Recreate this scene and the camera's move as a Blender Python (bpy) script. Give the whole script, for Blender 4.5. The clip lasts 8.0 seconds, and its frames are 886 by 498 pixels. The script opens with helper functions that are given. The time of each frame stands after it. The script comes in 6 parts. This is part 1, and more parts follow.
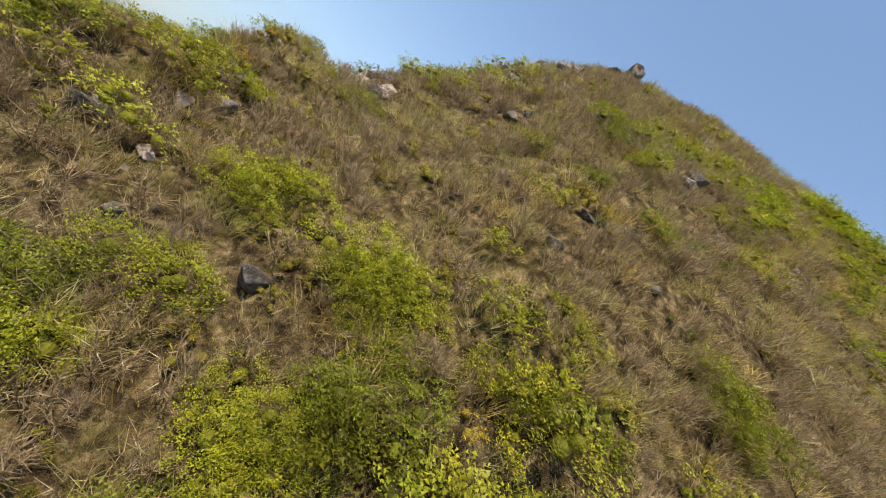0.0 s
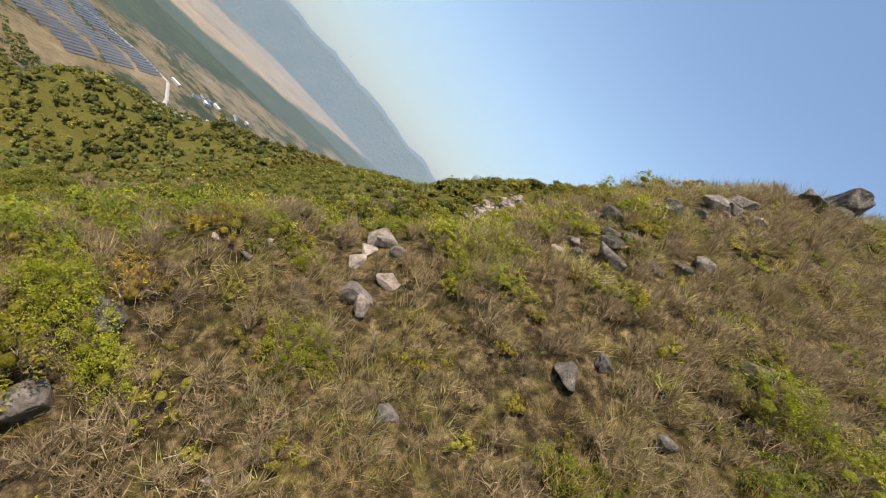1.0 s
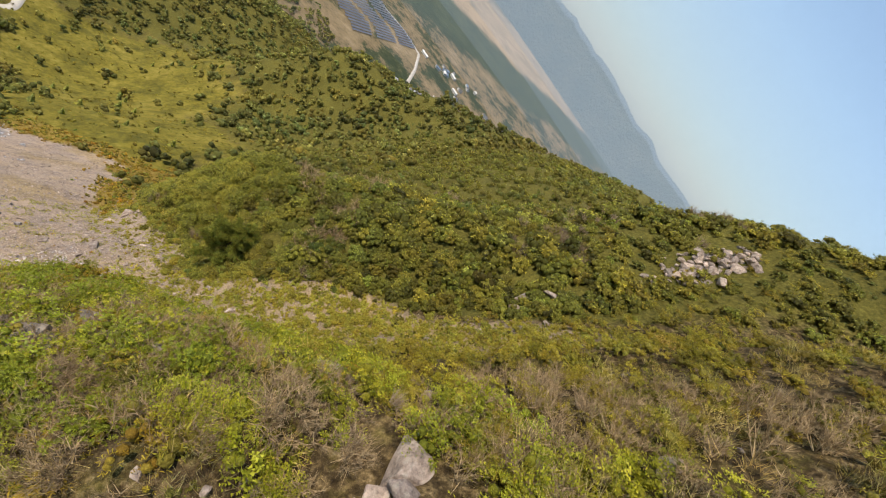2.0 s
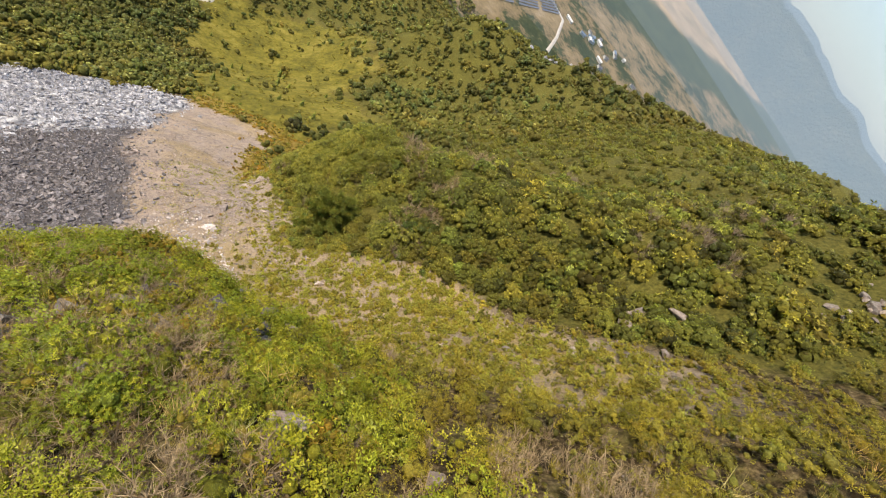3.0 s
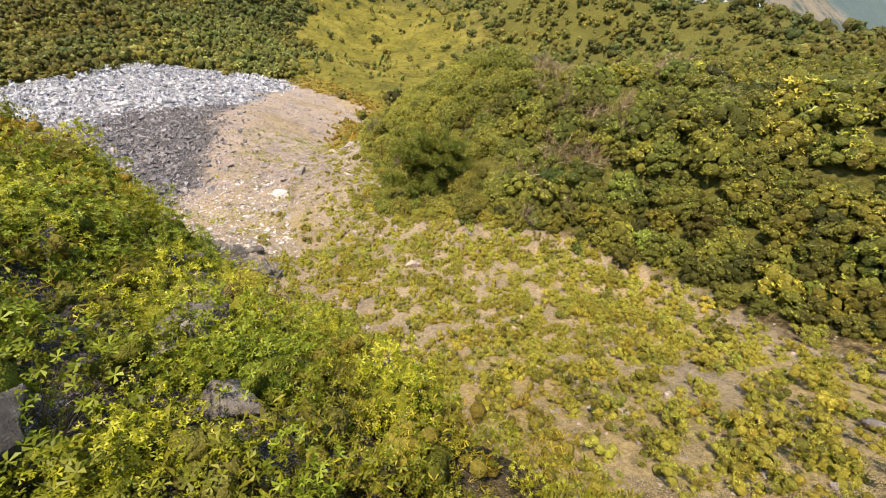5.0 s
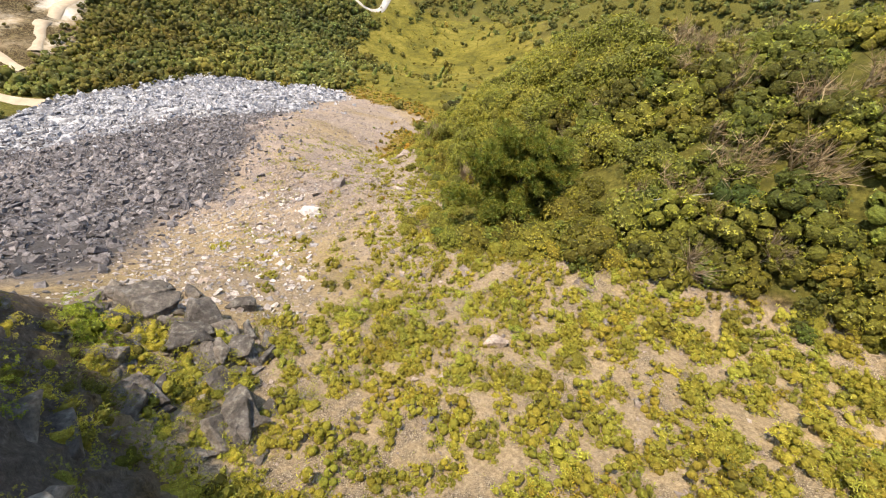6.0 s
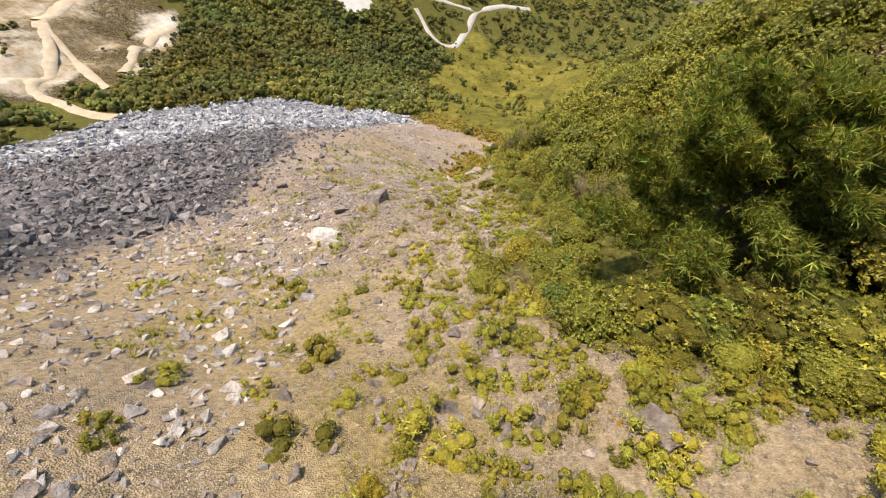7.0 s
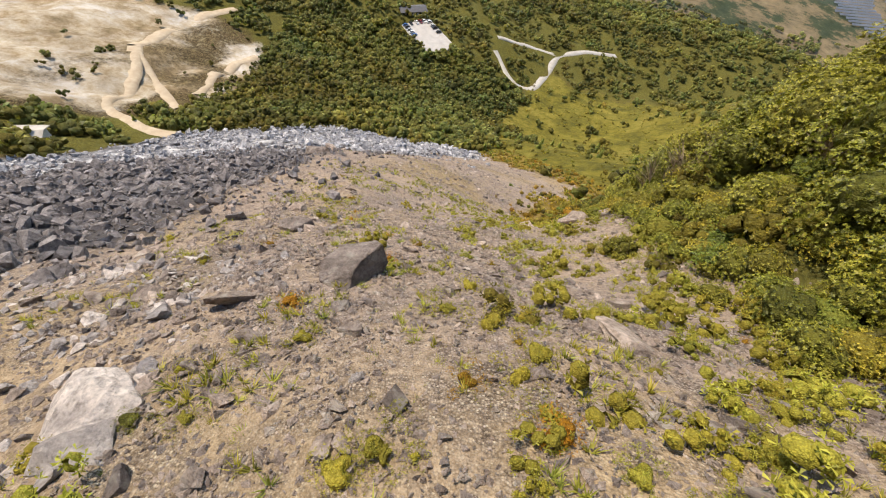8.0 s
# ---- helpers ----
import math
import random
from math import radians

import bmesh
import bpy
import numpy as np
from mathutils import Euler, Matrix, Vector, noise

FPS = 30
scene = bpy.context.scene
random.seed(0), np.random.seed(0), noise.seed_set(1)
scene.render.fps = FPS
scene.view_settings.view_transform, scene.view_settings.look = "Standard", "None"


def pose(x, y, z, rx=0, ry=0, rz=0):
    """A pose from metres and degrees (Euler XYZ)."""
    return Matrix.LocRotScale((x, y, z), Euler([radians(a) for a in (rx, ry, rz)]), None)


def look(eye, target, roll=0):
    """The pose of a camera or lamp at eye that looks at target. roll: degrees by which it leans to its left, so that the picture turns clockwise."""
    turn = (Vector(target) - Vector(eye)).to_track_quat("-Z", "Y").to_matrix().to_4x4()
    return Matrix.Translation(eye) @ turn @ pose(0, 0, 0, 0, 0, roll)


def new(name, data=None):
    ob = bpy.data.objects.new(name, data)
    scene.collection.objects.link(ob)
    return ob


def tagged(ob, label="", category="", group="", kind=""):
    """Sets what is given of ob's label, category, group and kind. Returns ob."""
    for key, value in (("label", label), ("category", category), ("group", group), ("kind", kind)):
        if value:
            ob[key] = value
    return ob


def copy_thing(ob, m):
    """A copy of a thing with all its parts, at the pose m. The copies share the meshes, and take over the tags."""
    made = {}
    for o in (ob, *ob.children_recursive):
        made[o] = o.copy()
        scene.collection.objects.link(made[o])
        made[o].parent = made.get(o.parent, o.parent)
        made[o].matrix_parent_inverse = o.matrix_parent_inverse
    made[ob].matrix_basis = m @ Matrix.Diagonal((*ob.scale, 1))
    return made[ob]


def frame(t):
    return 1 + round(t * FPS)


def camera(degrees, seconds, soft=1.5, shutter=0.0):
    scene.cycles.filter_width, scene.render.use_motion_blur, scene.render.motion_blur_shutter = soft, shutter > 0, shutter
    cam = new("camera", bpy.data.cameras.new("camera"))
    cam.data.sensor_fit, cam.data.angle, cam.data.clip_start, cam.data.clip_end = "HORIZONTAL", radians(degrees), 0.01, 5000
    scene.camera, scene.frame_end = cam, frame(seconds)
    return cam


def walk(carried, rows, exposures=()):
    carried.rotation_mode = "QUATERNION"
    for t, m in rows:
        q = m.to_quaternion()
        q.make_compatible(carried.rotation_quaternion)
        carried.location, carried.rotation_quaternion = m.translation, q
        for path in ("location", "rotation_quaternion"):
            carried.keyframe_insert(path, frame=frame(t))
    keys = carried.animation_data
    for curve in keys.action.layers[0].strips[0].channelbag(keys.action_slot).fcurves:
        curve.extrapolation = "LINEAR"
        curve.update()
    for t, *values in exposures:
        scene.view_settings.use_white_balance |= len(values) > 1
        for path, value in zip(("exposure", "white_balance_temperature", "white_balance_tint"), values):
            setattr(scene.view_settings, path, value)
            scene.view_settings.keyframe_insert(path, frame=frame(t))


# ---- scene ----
cam = camera(95.2, 8.0, soft=1.1)
PATH = [
    (0, (-0.929, 0.131, 1.148), (1.013, -0.301, 1.349), 41.2),
    (0.5, (4.657, 1.233, 9.592), (6.647, 1.034, 9.614), 45.9),
    (1, (11.708, 3.249, 17.071), (13.697, 3.337, 16.89), 49.3),
    (1.5, (18.425, 6.914, 22.503), (20.334, 7.226, 21.996), 53.5),
    (2, (24.408, 10.818, 25.751), (26.082, 11.311, 24.775), 57.0),
    (2.2, (26.313, 11.889, 26.273), (27.909, 12.41, 25.185), 57.8),
    (3.3, (36.8, 13.703, 22.927), (37.973, 14.294, 21.42), 56.2),
    (3.5, (38.233, 13.979, 20.958), (39.358, 14.573, 19.415), 55.5),
    (4, (41.312, 14.622, 14.876), (42.338, 15.23, 13.27), 53.2),
    (4.2, (42.314, 15.09, 12.115), (43.304, 15.701, 10.488), 52.2),
    (5.3, (47.45, 22.237, -4.644), (48.248, 22.921, -6.346), 44.4),
    (5.5, (48.321, 24.148, -7.646), (49.079, 24.849, -9.359), 43.1),
    (6, (50.525, 29.05, -15.63), (51.146, 29.821, -17.368), 37.6),
    (6.5, (52.412, 33.978, -24.324), (52.889, 34.832, -26.068), 31.3),
    (7, (54.02, 38.844, -33.894), (54.353, 39.789, -35.624), 24.8),
    (7.5, (55.402, 45.232, -43.371), (55.583, 46.259, -45.078), 19.1),
    (8, (56.21, 53.34, -52.304), (56.221, 54.428, -53.982), 14.3),
]
walk(cam, [(t, look(eye, target, roll)) for t, eye, target, roll in PATH],
     [(0.0, 0.62), (1.0, 0.56), (2.0, 0.42), (3.5, 0.78), (4.2, 0.86), (5.5, 1.0), (6.5, 0.88), (7.2, 0.72), (8.0, 0.55)])

# ---- light ----
SUN_AZ, SUN_EL = radians(-55), radians(56)     # from +y towards +x, above the horizon
world = bpy.data.worlds.new("world")
scene.world = world
world.use_nodes = True
wn = world.node_tree
sky = wn.nodes.new("ShaderNodeTexSky")
sky.sky_type, sky.sun_disc = "NISHITA", False
sky.sun_elevation, sky.sun_rotation = SUN_EL, SUN_AZ
sky.altitude, sky.air_density, sky.dust_density, sky.ozone_density = 200, 1.3, 0.8, 1.2
wn.links.new(sky.outputs[0], wn.nodes["Background"].inputs[0])
wn.nodes["Background"].inputs[1].default_value = 0.15
sun_data = bpy.data.lights.new("sun", "SUN")
sun_data.energy, sun_data.angle, sun_data.color = 4.0, radians(0.6), (1.0, 0.86, 0.68)
sun = new("sun", sun_data)
to_sun = Vector((math.sin(SUN_AZ) * math.cos(SUN_EL), math.cos(SUN_AZ) * math.cos(SUN_EL), math.sin(SUN_EL)))
sun.rotation_euler = (-to_sun).to_track_quat("-Z", "Y").to_euler()
sun.location = to_sun * 300

# ---- materials ----


def mat(name):
    m = bpy.data.materials.new(name)
    m.use_nodes = True
    return m, m.node_tree, m.node_tree.nodes["Principled BSDF"]


def node(nt, kind, **sets):
    n = nt.nodes.new(kind)
    for k, v in sets.items():
        n.inputs[k.replace("_", " ")].default_value = v
    return n


def ramp(nt, fac, stops):
    r = nt.nodes.new("ShaderNodeValToRGB")
    el = r.color_ramp.elements
    while len(el) < len(stops):
        el.new(0.5)
    for e, (p, c) in zip(el, stops):
        e.position, e.color = p, (*c, 1)
    nt.links.new(fac, r.inputs[0])
    return r.outputs[0]


def mix(nt, fac, a, b, how="MIX"):
    m = nt.nodes.new("ShaderNodeMix")
    m.data_type, m.blend_type = "RGBA", how
    for sock, v in ((m.inputs["Factor"], fac), (m.inputs["A"], a), (m.inputs["B"], b)):
        if isinstance(v, bpy.types.NodeSocket):
            nt.links.new(v, sock)
        elif isinstance(v, (int, float)):
            sock.default_value = v
        else:
            sock.default_value = (*v, 1)
    return m.outputs["Result"]


def maths(nt, op, a, b):
    m = nt.nodes.new("ShaderNodeMath")
    m.operation, m.use_clamp = op, True
    for sock, v in zip(m.inputs, (a, b)):
        if isinstance(v, bpy.types.NodeSocket):
            nt.links.new(v, sock)
        else:
            sock.default_value = v
    return m.outputs[0]


def place_coords(nt, own=False):
    if own:
        return nt.nodes.new("ShaderNodeTexCoord").outputs["Object"]
    return nt.nodes.new("ShaderNodeNewGeometry").outputs["Position"]


def noisy(nt, co, scale, detail=4.0, rough=0.6):
    n = node(nt, "ShaderNodeTexNoise", Scale=scale, Detail=detail, Roughness=rough)
    nt.links.new(co, n.inputs["Vector"])
    return n.outputs["Fac"]


def bumped(nt, bsdf, height, strength, distance):
    b = node(nt, "ShaderNodeBump", Strength=strength, Distance=distance)
    nt.links.new(height, b.inputs["Height"])
    nt.links.new(b.outputs[0], bsdf.inputs["Normal"])


def leaf_material(name, dark, mid, light, rough=0.5, through_light=0.35):
    """Foliage: every leaf has its own shade, every plant its own tint, and light passes through."""
    m, nt, bsdf = mat(name)
    geo = nt.nodes.new("ShaderNodeNewGeometry")
    col = ramp(nt, geo.outputs["Random Per Island"], [(0.0, dark), (0.5, mid), (1.0, light)])
    tint = nt.nodes.new("ShaderNodeVertexColor")
    tint.layer_name = "tint"
    col = mix(nt, 1.0, col, tint.outputs[0], "MULTIPLY")
    nt.links.new(col, bsdf.inputs["Base Color"])
    bsdf.inputs["Roughness"].default_value = rough
    bsdf.inputs["Specular IOR Level"].default_value = 0.25
    tr = nt.nodes.new("ShaderNodeBsdfTranslucent")
    nt.links.new(mix(nt, 1.0, col, (1.0, 1.15, 0.5), "MULTIPLY"), tr.inputs["Color"])
    mx = node(nt, "ShaderNodeMixShader", Fac=through_light)
    nt.links.new(bsdf.outputs[0], mx.inputs[1])
    nt.links.new(tr.outputs[0], mx.inputs[2])
    nt.links.new(mx.outputs[0], nt.nodes["Material Output"].inputs["Surface"])
    return m


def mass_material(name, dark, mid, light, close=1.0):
    """The mass of a leafy crown: rosettes of close leaves, with shade painted dark into the gaps between them."""
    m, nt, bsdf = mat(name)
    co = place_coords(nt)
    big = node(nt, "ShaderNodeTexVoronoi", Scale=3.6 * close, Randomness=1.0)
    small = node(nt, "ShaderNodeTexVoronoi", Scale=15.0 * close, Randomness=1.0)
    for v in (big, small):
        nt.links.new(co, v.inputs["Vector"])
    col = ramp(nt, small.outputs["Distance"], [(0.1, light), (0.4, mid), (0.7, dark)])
    # dark between the rosettes: the shade of the gaps, put into the colour
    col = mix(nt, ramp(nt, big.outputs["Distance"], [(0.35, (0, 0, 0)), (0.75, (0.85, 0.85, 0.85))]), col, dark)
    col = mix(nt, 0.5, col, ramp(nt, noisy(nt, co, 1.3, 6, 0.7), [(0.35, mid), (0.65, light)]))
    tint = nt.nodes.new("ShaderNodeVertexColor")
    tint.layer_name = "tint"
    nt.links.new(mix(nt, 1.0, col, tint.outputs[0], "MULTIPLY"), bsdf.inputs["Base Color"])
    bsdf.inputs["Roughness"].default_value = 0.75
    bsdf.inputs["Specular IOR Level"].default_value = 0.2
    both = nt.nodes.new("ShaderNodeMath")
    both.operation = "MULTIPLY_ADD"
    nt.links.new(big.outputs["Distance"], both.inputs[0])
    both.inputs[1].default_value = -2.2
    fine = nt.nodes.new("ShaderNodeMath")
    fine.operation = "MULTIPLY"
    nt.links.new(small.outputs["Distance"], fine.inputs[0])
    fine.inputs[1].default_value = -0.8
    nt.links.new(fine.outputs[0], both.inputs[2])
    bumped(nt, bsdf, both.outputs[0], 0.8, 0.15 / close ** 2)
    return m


def stem_material(name, dark, light):
    m, nt, bsdf = mat(name)
    geo = nt.nodes.new("ShaderNodeNewGeometry")
    col = ramp(nt, geo.outputs["Random Per Island"], [(0.0, dark), (1.0, light)])
    col = mix(nt, 0.35, col, ramp(nt, noisy(nt, place_coords(nt), 9.0), [(0.3, dark), (0.7, light)]))
    nt.links.new(col, bsdf.inputs["Base Color"])
    bsdf.inputs["Roughness"].default_value = 0.9
    return m


def rock_material(name, dark, mid, light, lichen=0.25):
    m, nt, bsdf = mat(name)
    co = place_coords(nt)
    big, fine = noisy(nt, co, 1.3, 6, 0.65), noisy(nt, co, 7.0, 6, 0.7)
    col = ramp(nt, big, [(0.3, dark), (0.5, mid), (0.72, light)])
    geo, info = nt.nodes.new("ShaderNodeNewGeometry"), nt.nodes.new("ShaderNodeObjectInfo")
    each = nt.nodes.new("ShaderNodeMath")
    each.operation = "ADD"
    nt.links.new(geo.outputs["Random Per Island"], each.inputs[0])
    nt.links.new(info.outputs["Random"], each.inputs[1])
    wrap = nt.nodes.new("ShaderNodeMath")
    wrap.operation = "FRACT"
    nt.links.new(each.outputs[0], wrap.inputs[0])
    col = mix(nt, 1.0, col, ramp(nt, wrap.outputs[0], [(0.0, (0.62, 0.62, 0.65)), (0.6, (1, 0.97, 0.94)), (1.0, (1.5, 1.45, 1.4))]), "MULTIPLY")
    col = mix(nt, 1.0, col, ramp(nt, mix(nt, 0.5, fine, noisy(nt, co, 3.1, 7, 0.75)), [(0.36, (0.45, 0.44, 0.43)), (0.47, (0.9, 0.9, 0.9)), (0.62, (1.35, 1.34, 1.32))]), "MULTIPLY")
    spots = ramp(nt, noisy(nt, co, 2.6, 3), [(0.55, (0, 0, 0)), (0.66, (1, 1, 1))])
    col = mix(nt, maths(nt, "MULTIPLY", spots, lichen), col, (0.34, 0.33, 0.27))
    nt.links.new(col, bsdf.inputs["Base Color"])
    bsdf.inputs["Roughness"].default_value = 0.88
    bumped(nt, bsdf, mix(nt, 0.5, fine, noisy(nt, co, 2.4, 9, 0.72)), 1.0, 0.3)
    return m


def plain_material(name, a, b, scale=1.0, rough=0.8, bump=0.3, distance=0.05, metal=0.0):
    m, nt, bsdf = mat(name)
    co = place_coords(nt)
    col = ramp(nt, noisy(nt, co, scale, 6, 0.65), [(0.3, a), (0.7, b)])
    nt.links.new(col, bsdf.inputs["Base Color"])
    bsdf.inputs["Roughness"].default_value, bsdf.inputs["Metallic"].default_value = rough, metal
    bumped(nt, bsdf, noisy(nt, co, scale * 6, 5), bump, distance)
    return m


def ground_material():
    """Bare and grown ground. The zones say what lies where; two scales of grain vary each of them."""
    m, nt, bsdf = mat("ground")
    co = place_coords(nt)
    za, zb, zc = (nt.nodes.new("ShaderNodeVertexColor") for _ in range(3))
    za.layer_name, zb.layer_name, zc.layer_name = "zone_a", "zone_b", "zone_c"
    large, mid, fine = noisy(nt, co, 0.09, 5), noisy(nt, co, 0.55, 6, 0.65), noisy(nt, co, 4.5, 8, 0.75)
    pebbles = node(nt, "ShaderNodeTexVoronoi", Scale=19.0, Randomness=1.0)
    nt.links.new(co, pebbles.inputs["Vector"])
    stones = ramp(nt, pebbles.outputs["Distance"], [(0.1, (1.15, 1.14, 1.12)), (0.6, (0.66, 0.65, 0.65))])
    rag = noisy(nt, co, 1.7, 8, 0.75)
    col = ramp(nt, rag, [(0.36, (0.018, 0.012, 0.006)), (0.48, (0.06, 0.043, 0.02)), (0.58, (0.16, 0.118, 0.058)), (0.72, (0.38, 0.295, 0.175))])
    col = mix(nt, ramp(nt, mid, [(0.5, (0, 0, 0)), (0.68, (0.5, 0.5, 0.5))]), col, ramp(nt, rag, [(0.3, (0.05, 0.05, 0.01)), (0.7, (0.24, 0.215, 0.04))]))

    meadow_grain = mix(nt, 0.5, noisy(nt, co, 0.045, 6, 0.7), noisy(nt, co, 0.35, 8, 0.75))

    plain_grain = mix(nt, 0.4, noisy(nt, co, 0.006, 6, 0.75), noisy(nt, co, 0.025, 8, 0.8))

    def masks(layer):
        s = nt.nodes.new("ShaderNodeSeparateColor")
        nt.links.new(layer.outputs[0], s.inputs[0])
        return s.outputs

    def over(col, mask, stops, by, soft=0.35, whole=None):
        edge = maths(nt, "ADD", mask, 0.0)
        wob = nt.nodes.new("ShaderNodeMath")
        wob.operation, wob.use_clamp = "MULTIPLY_ADD", False
        nt.links.new(mid, wob.inputs[0])
        wob.inputs[1].default_value, wob.inputs[2].default_value = 0.8, -0.4
        total = nt.nodes.new("ShaderNodeMath")
        nt.links.new(edge, total.inputs[0])
        nt.links.new(wob.outputs[0], total.inputs[1])
        f = ramp(nt, total.outputs[0], [(0.5 - soft / 2, (0, 0, 0)), (0.5 + soft / 2, (1, 1, 1))])
        return mix(nt, f, col, whole if whole is not None else ramp(nt, by, stops))

    a, b, c = masks(za), masks(zb), masks(zc)
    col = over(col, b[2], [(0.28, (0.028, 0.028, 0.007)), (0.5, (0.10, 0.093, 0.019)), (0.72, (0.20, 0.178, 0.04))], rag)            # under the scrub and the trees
    col = over(col, b[0], [(0.32, (0.04, 0.042, 0.010)), (0.42, (0.09, 0.085, 0.015)), (0.52, (0.155, 0.135, 0.02)), (0.62, (0.22, 0.185, 0.045)), (0.75, (0.30, 0.26, 0.11))], meadow_grain)   # meadow
    fan = [(0.28, (0.12, 0.09, 0.068)), (0.42, (0.27, 0.21, 0.162)), (0.56, (0.40, 0.318, 0.25)), (0.75, (0.56, 0.475, 0.39))]
    soil = ramp(nt, fine, fan)
    shade = nt.nodes.new("ShaderNodeSeparateColor")
    nt.links.new(pebbles.outputs["Color"], shade.inputs[0])
    gravel = ramp(nt, shade.outputs[0], [(0.0, (0.13, 0.103, 0.09)), (0.5, (0.29, 0.237, 0.208)), (0.85, (0.43, 0.365, 0.325)), (1.0, (0.56, 0.50, 0.45))])
    gravel = mix(nt, 1.0, gravel, stones, "MULTIPLY")
    where = mix(nt, 0.5, noisy(nt, co, 0.28, 6, 0.7), noisy(nt, co, 1.6, 7, 0.75))
    soil = mix(nt, ramp(nt, where, [(0.47, (0, 0, 0)), (0.57, (1, 1, 1))]), soil, gravel)
    soil = mix(nt, ramp(nt, noisy(nt, co, 0.16, 5, 0.6), [(0.5, (0, 0, 0)), (0.68, (0.3, 0.3, 0.3))]), soil, mix(nt, 1.0, soil, (0.94, 0.9, 0.62), "MULTIPLY"))
    col = over(col, a[0], [(0.0, (0, 0, 0)), (1.0, (0, 0, 0))], fine, 0.35, soil)
    col = over(col, b[1], [(0.3, (0.10, 0.075, 0.012)), (0.5, (0.20, 0.14, 0.025)), (0.7, (0.33, 0.26, 0.10))], rag)               # ochre fringe
    col = mix(nt, c[1], col, mix(nt, 1.0, col, (0.98, 0.92, 0.56), "MULTIPLY"))             # straw on the fan
    # scree ground is darker than its stones, painting shade into the gaps
    col = over(col, a[1], [(0.3, (0.035, 0.032, 0.034)), (0.7, (0.13, 0.12, 0.12))], fine)             # dark scree
    col = over(col, a[2], [(0.38, (0.11, 0.11, 0.123)), (0.5, (0.24, 0.24, 0.252)), (0.62, (0.58, 0.575, 0.575))], noisy(nt, co, 0.22, 6, 0.7))              # bleached scree
    col = over(col, c[0], [(0.36, (0.14, 0.105, 0.055)), (0.44, (0.28, 0.215, 0.13)), (0.51, (0.42, 0.36, 0.27)), (0.60, (0.56, 0.525, 0.475))], mix(nt, 0.5, noisy(nt, co, 0.022, 6, 0.7), noisy(nt, co, 0.12, 7, 0.75)))   # diggings
    col = over(col, c[2], [(0.42, (0.028, 0.04, 0.017)), (0.475, (0.045, 0.055, 0.024)), (0.495, (0.14, 0.11, 0.06)), (0.57, (0.21, 0.16, 0.09)), (0.7, (0.31, 0.255, 0.18))], plain_grain)             # dry fields of the plain
    col = over(col, zc.outputs["Alpha"], [(0.36, (0.12, 0.105, 0.06)), (0.46, (0.30, 0.225, 0.14)), (0.6, (0.42, 0.32, 0.21))], plain_grain)             # wide pale field
    col = over(col, zb.outputs["Alpha"], [(0.4, (0.03, 0.045, 0.022)), (0.6, (0.06, 0.075, 0.034))], plain_grain)             # wooded strip
    col = over(col, za.outputs["Alpha"], [(0.3, (0.035, 0.03, 0.027)), (0.55, (0.10, 0.088, 0.08)), (0.75, (0.2, 0.18, 0.165))], fine)   # cliff
    col = mix(nt, 0.18, col, mix(nt, 1.0, col, stones, "MULTIPLY"))
    col = mix(nt, 1.0, col, ramp(nt, large, [(0.3, (0.82, 0.82, 0.84)), (0.7, (1.15, 1.12, 1.06))]), "MULTIPLY")
    nt.links.new(col, bsdf.inputs["Base Color"])
    bsdf.inputs["Roughness"].default_value = 0.95
    bsdf.inputs["Specular IOR Level"].default_value = 0.15
    bumped(nt, bsdf, mix(nt, 0.5, fine, pebbles.outputs["Distance"]), 0.8, 0.16)
    return m


GROUND = ground_material()
ROCK = rock_material("rock", (0.15, 0.118, 0.098), (0.29, 0.236, 0.20), (0.47, 0.395, 0.34), 0.35)
ROCK_DARK = rock_material("dark_rock", (0.06, 0.052, 0.044), (0.135, 0.117, 0.10), (0.28, 0.248, 0.215), 0.3)
ROCK_PALE = rock_material("bleached_rock", (0.13, 0.132, 0.147), (0.31, 0.312, 0.33), (0.62, 0.615, 0.62), 0.05)
ROCK_LIGHT = rock_material("pale_slab_rock", (0.27, 0.24, 0.225), (0.42, 0.38, 0.355), (0.60, 0.555, 0.52), 0.1)
SCREE = rock_material("scree_rock", (0.085, 0.077, 0.078), (0.175, 0.16, 0.16), (0.31, 0.287, 0.286), 0.05)
# each mass is coloured darker than its leaves, as shade inside the crown
LEAF_SCRUB = leaf_material("scrub_leaf", (0.06, 0.062, 0.008), (0.16, 0.156, 0.015), (0.34, 0.318, 0.04), 0.45, 0.2)
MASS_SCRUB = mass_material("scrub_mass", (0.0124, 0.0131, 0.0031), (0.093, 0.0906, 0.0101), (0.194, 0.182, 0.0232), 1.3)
LEAF_BRIGHT = leaf_material("fresh_leaf", (0.14, 0.15, 0.009), (0.26, 0.265, 0.015), (0.41, 0.40, 0.034))
MASS_BRIGHT = mass_material("fresh_mass", (0.022, 0.023, 0.003), (0.12, 0.122, 0.006), (0.22, 0.215, 0.013), 2.0)
LEAF_OLIVE = leaf_material("olive_leaf", (0.13, 0.108, 0.010), (0.26, 0.218, 0.020), (0.40, 0.335, 0.042))
MASS_OLIVE = mass_material("olive_mass", (0.0281, 0.0231, 0.00375), (0.138, 0.116, 0.0137), (0.231, 0.198, 0.0281), 2.0)
LEAF_CUSHION = leaf_material("cushion_leaf", (0.15, 0.143, 0.014), (0.29, 0.265, 0.032), (0.45, 0.405, 0.065))
MASS_CUSHION = mass_material("cushion_mass", (0.0465, 0.0403, 0.00465), (0.217, 0.186, 0.0194), (0.349, 0.302, 0.0388), 2.0)
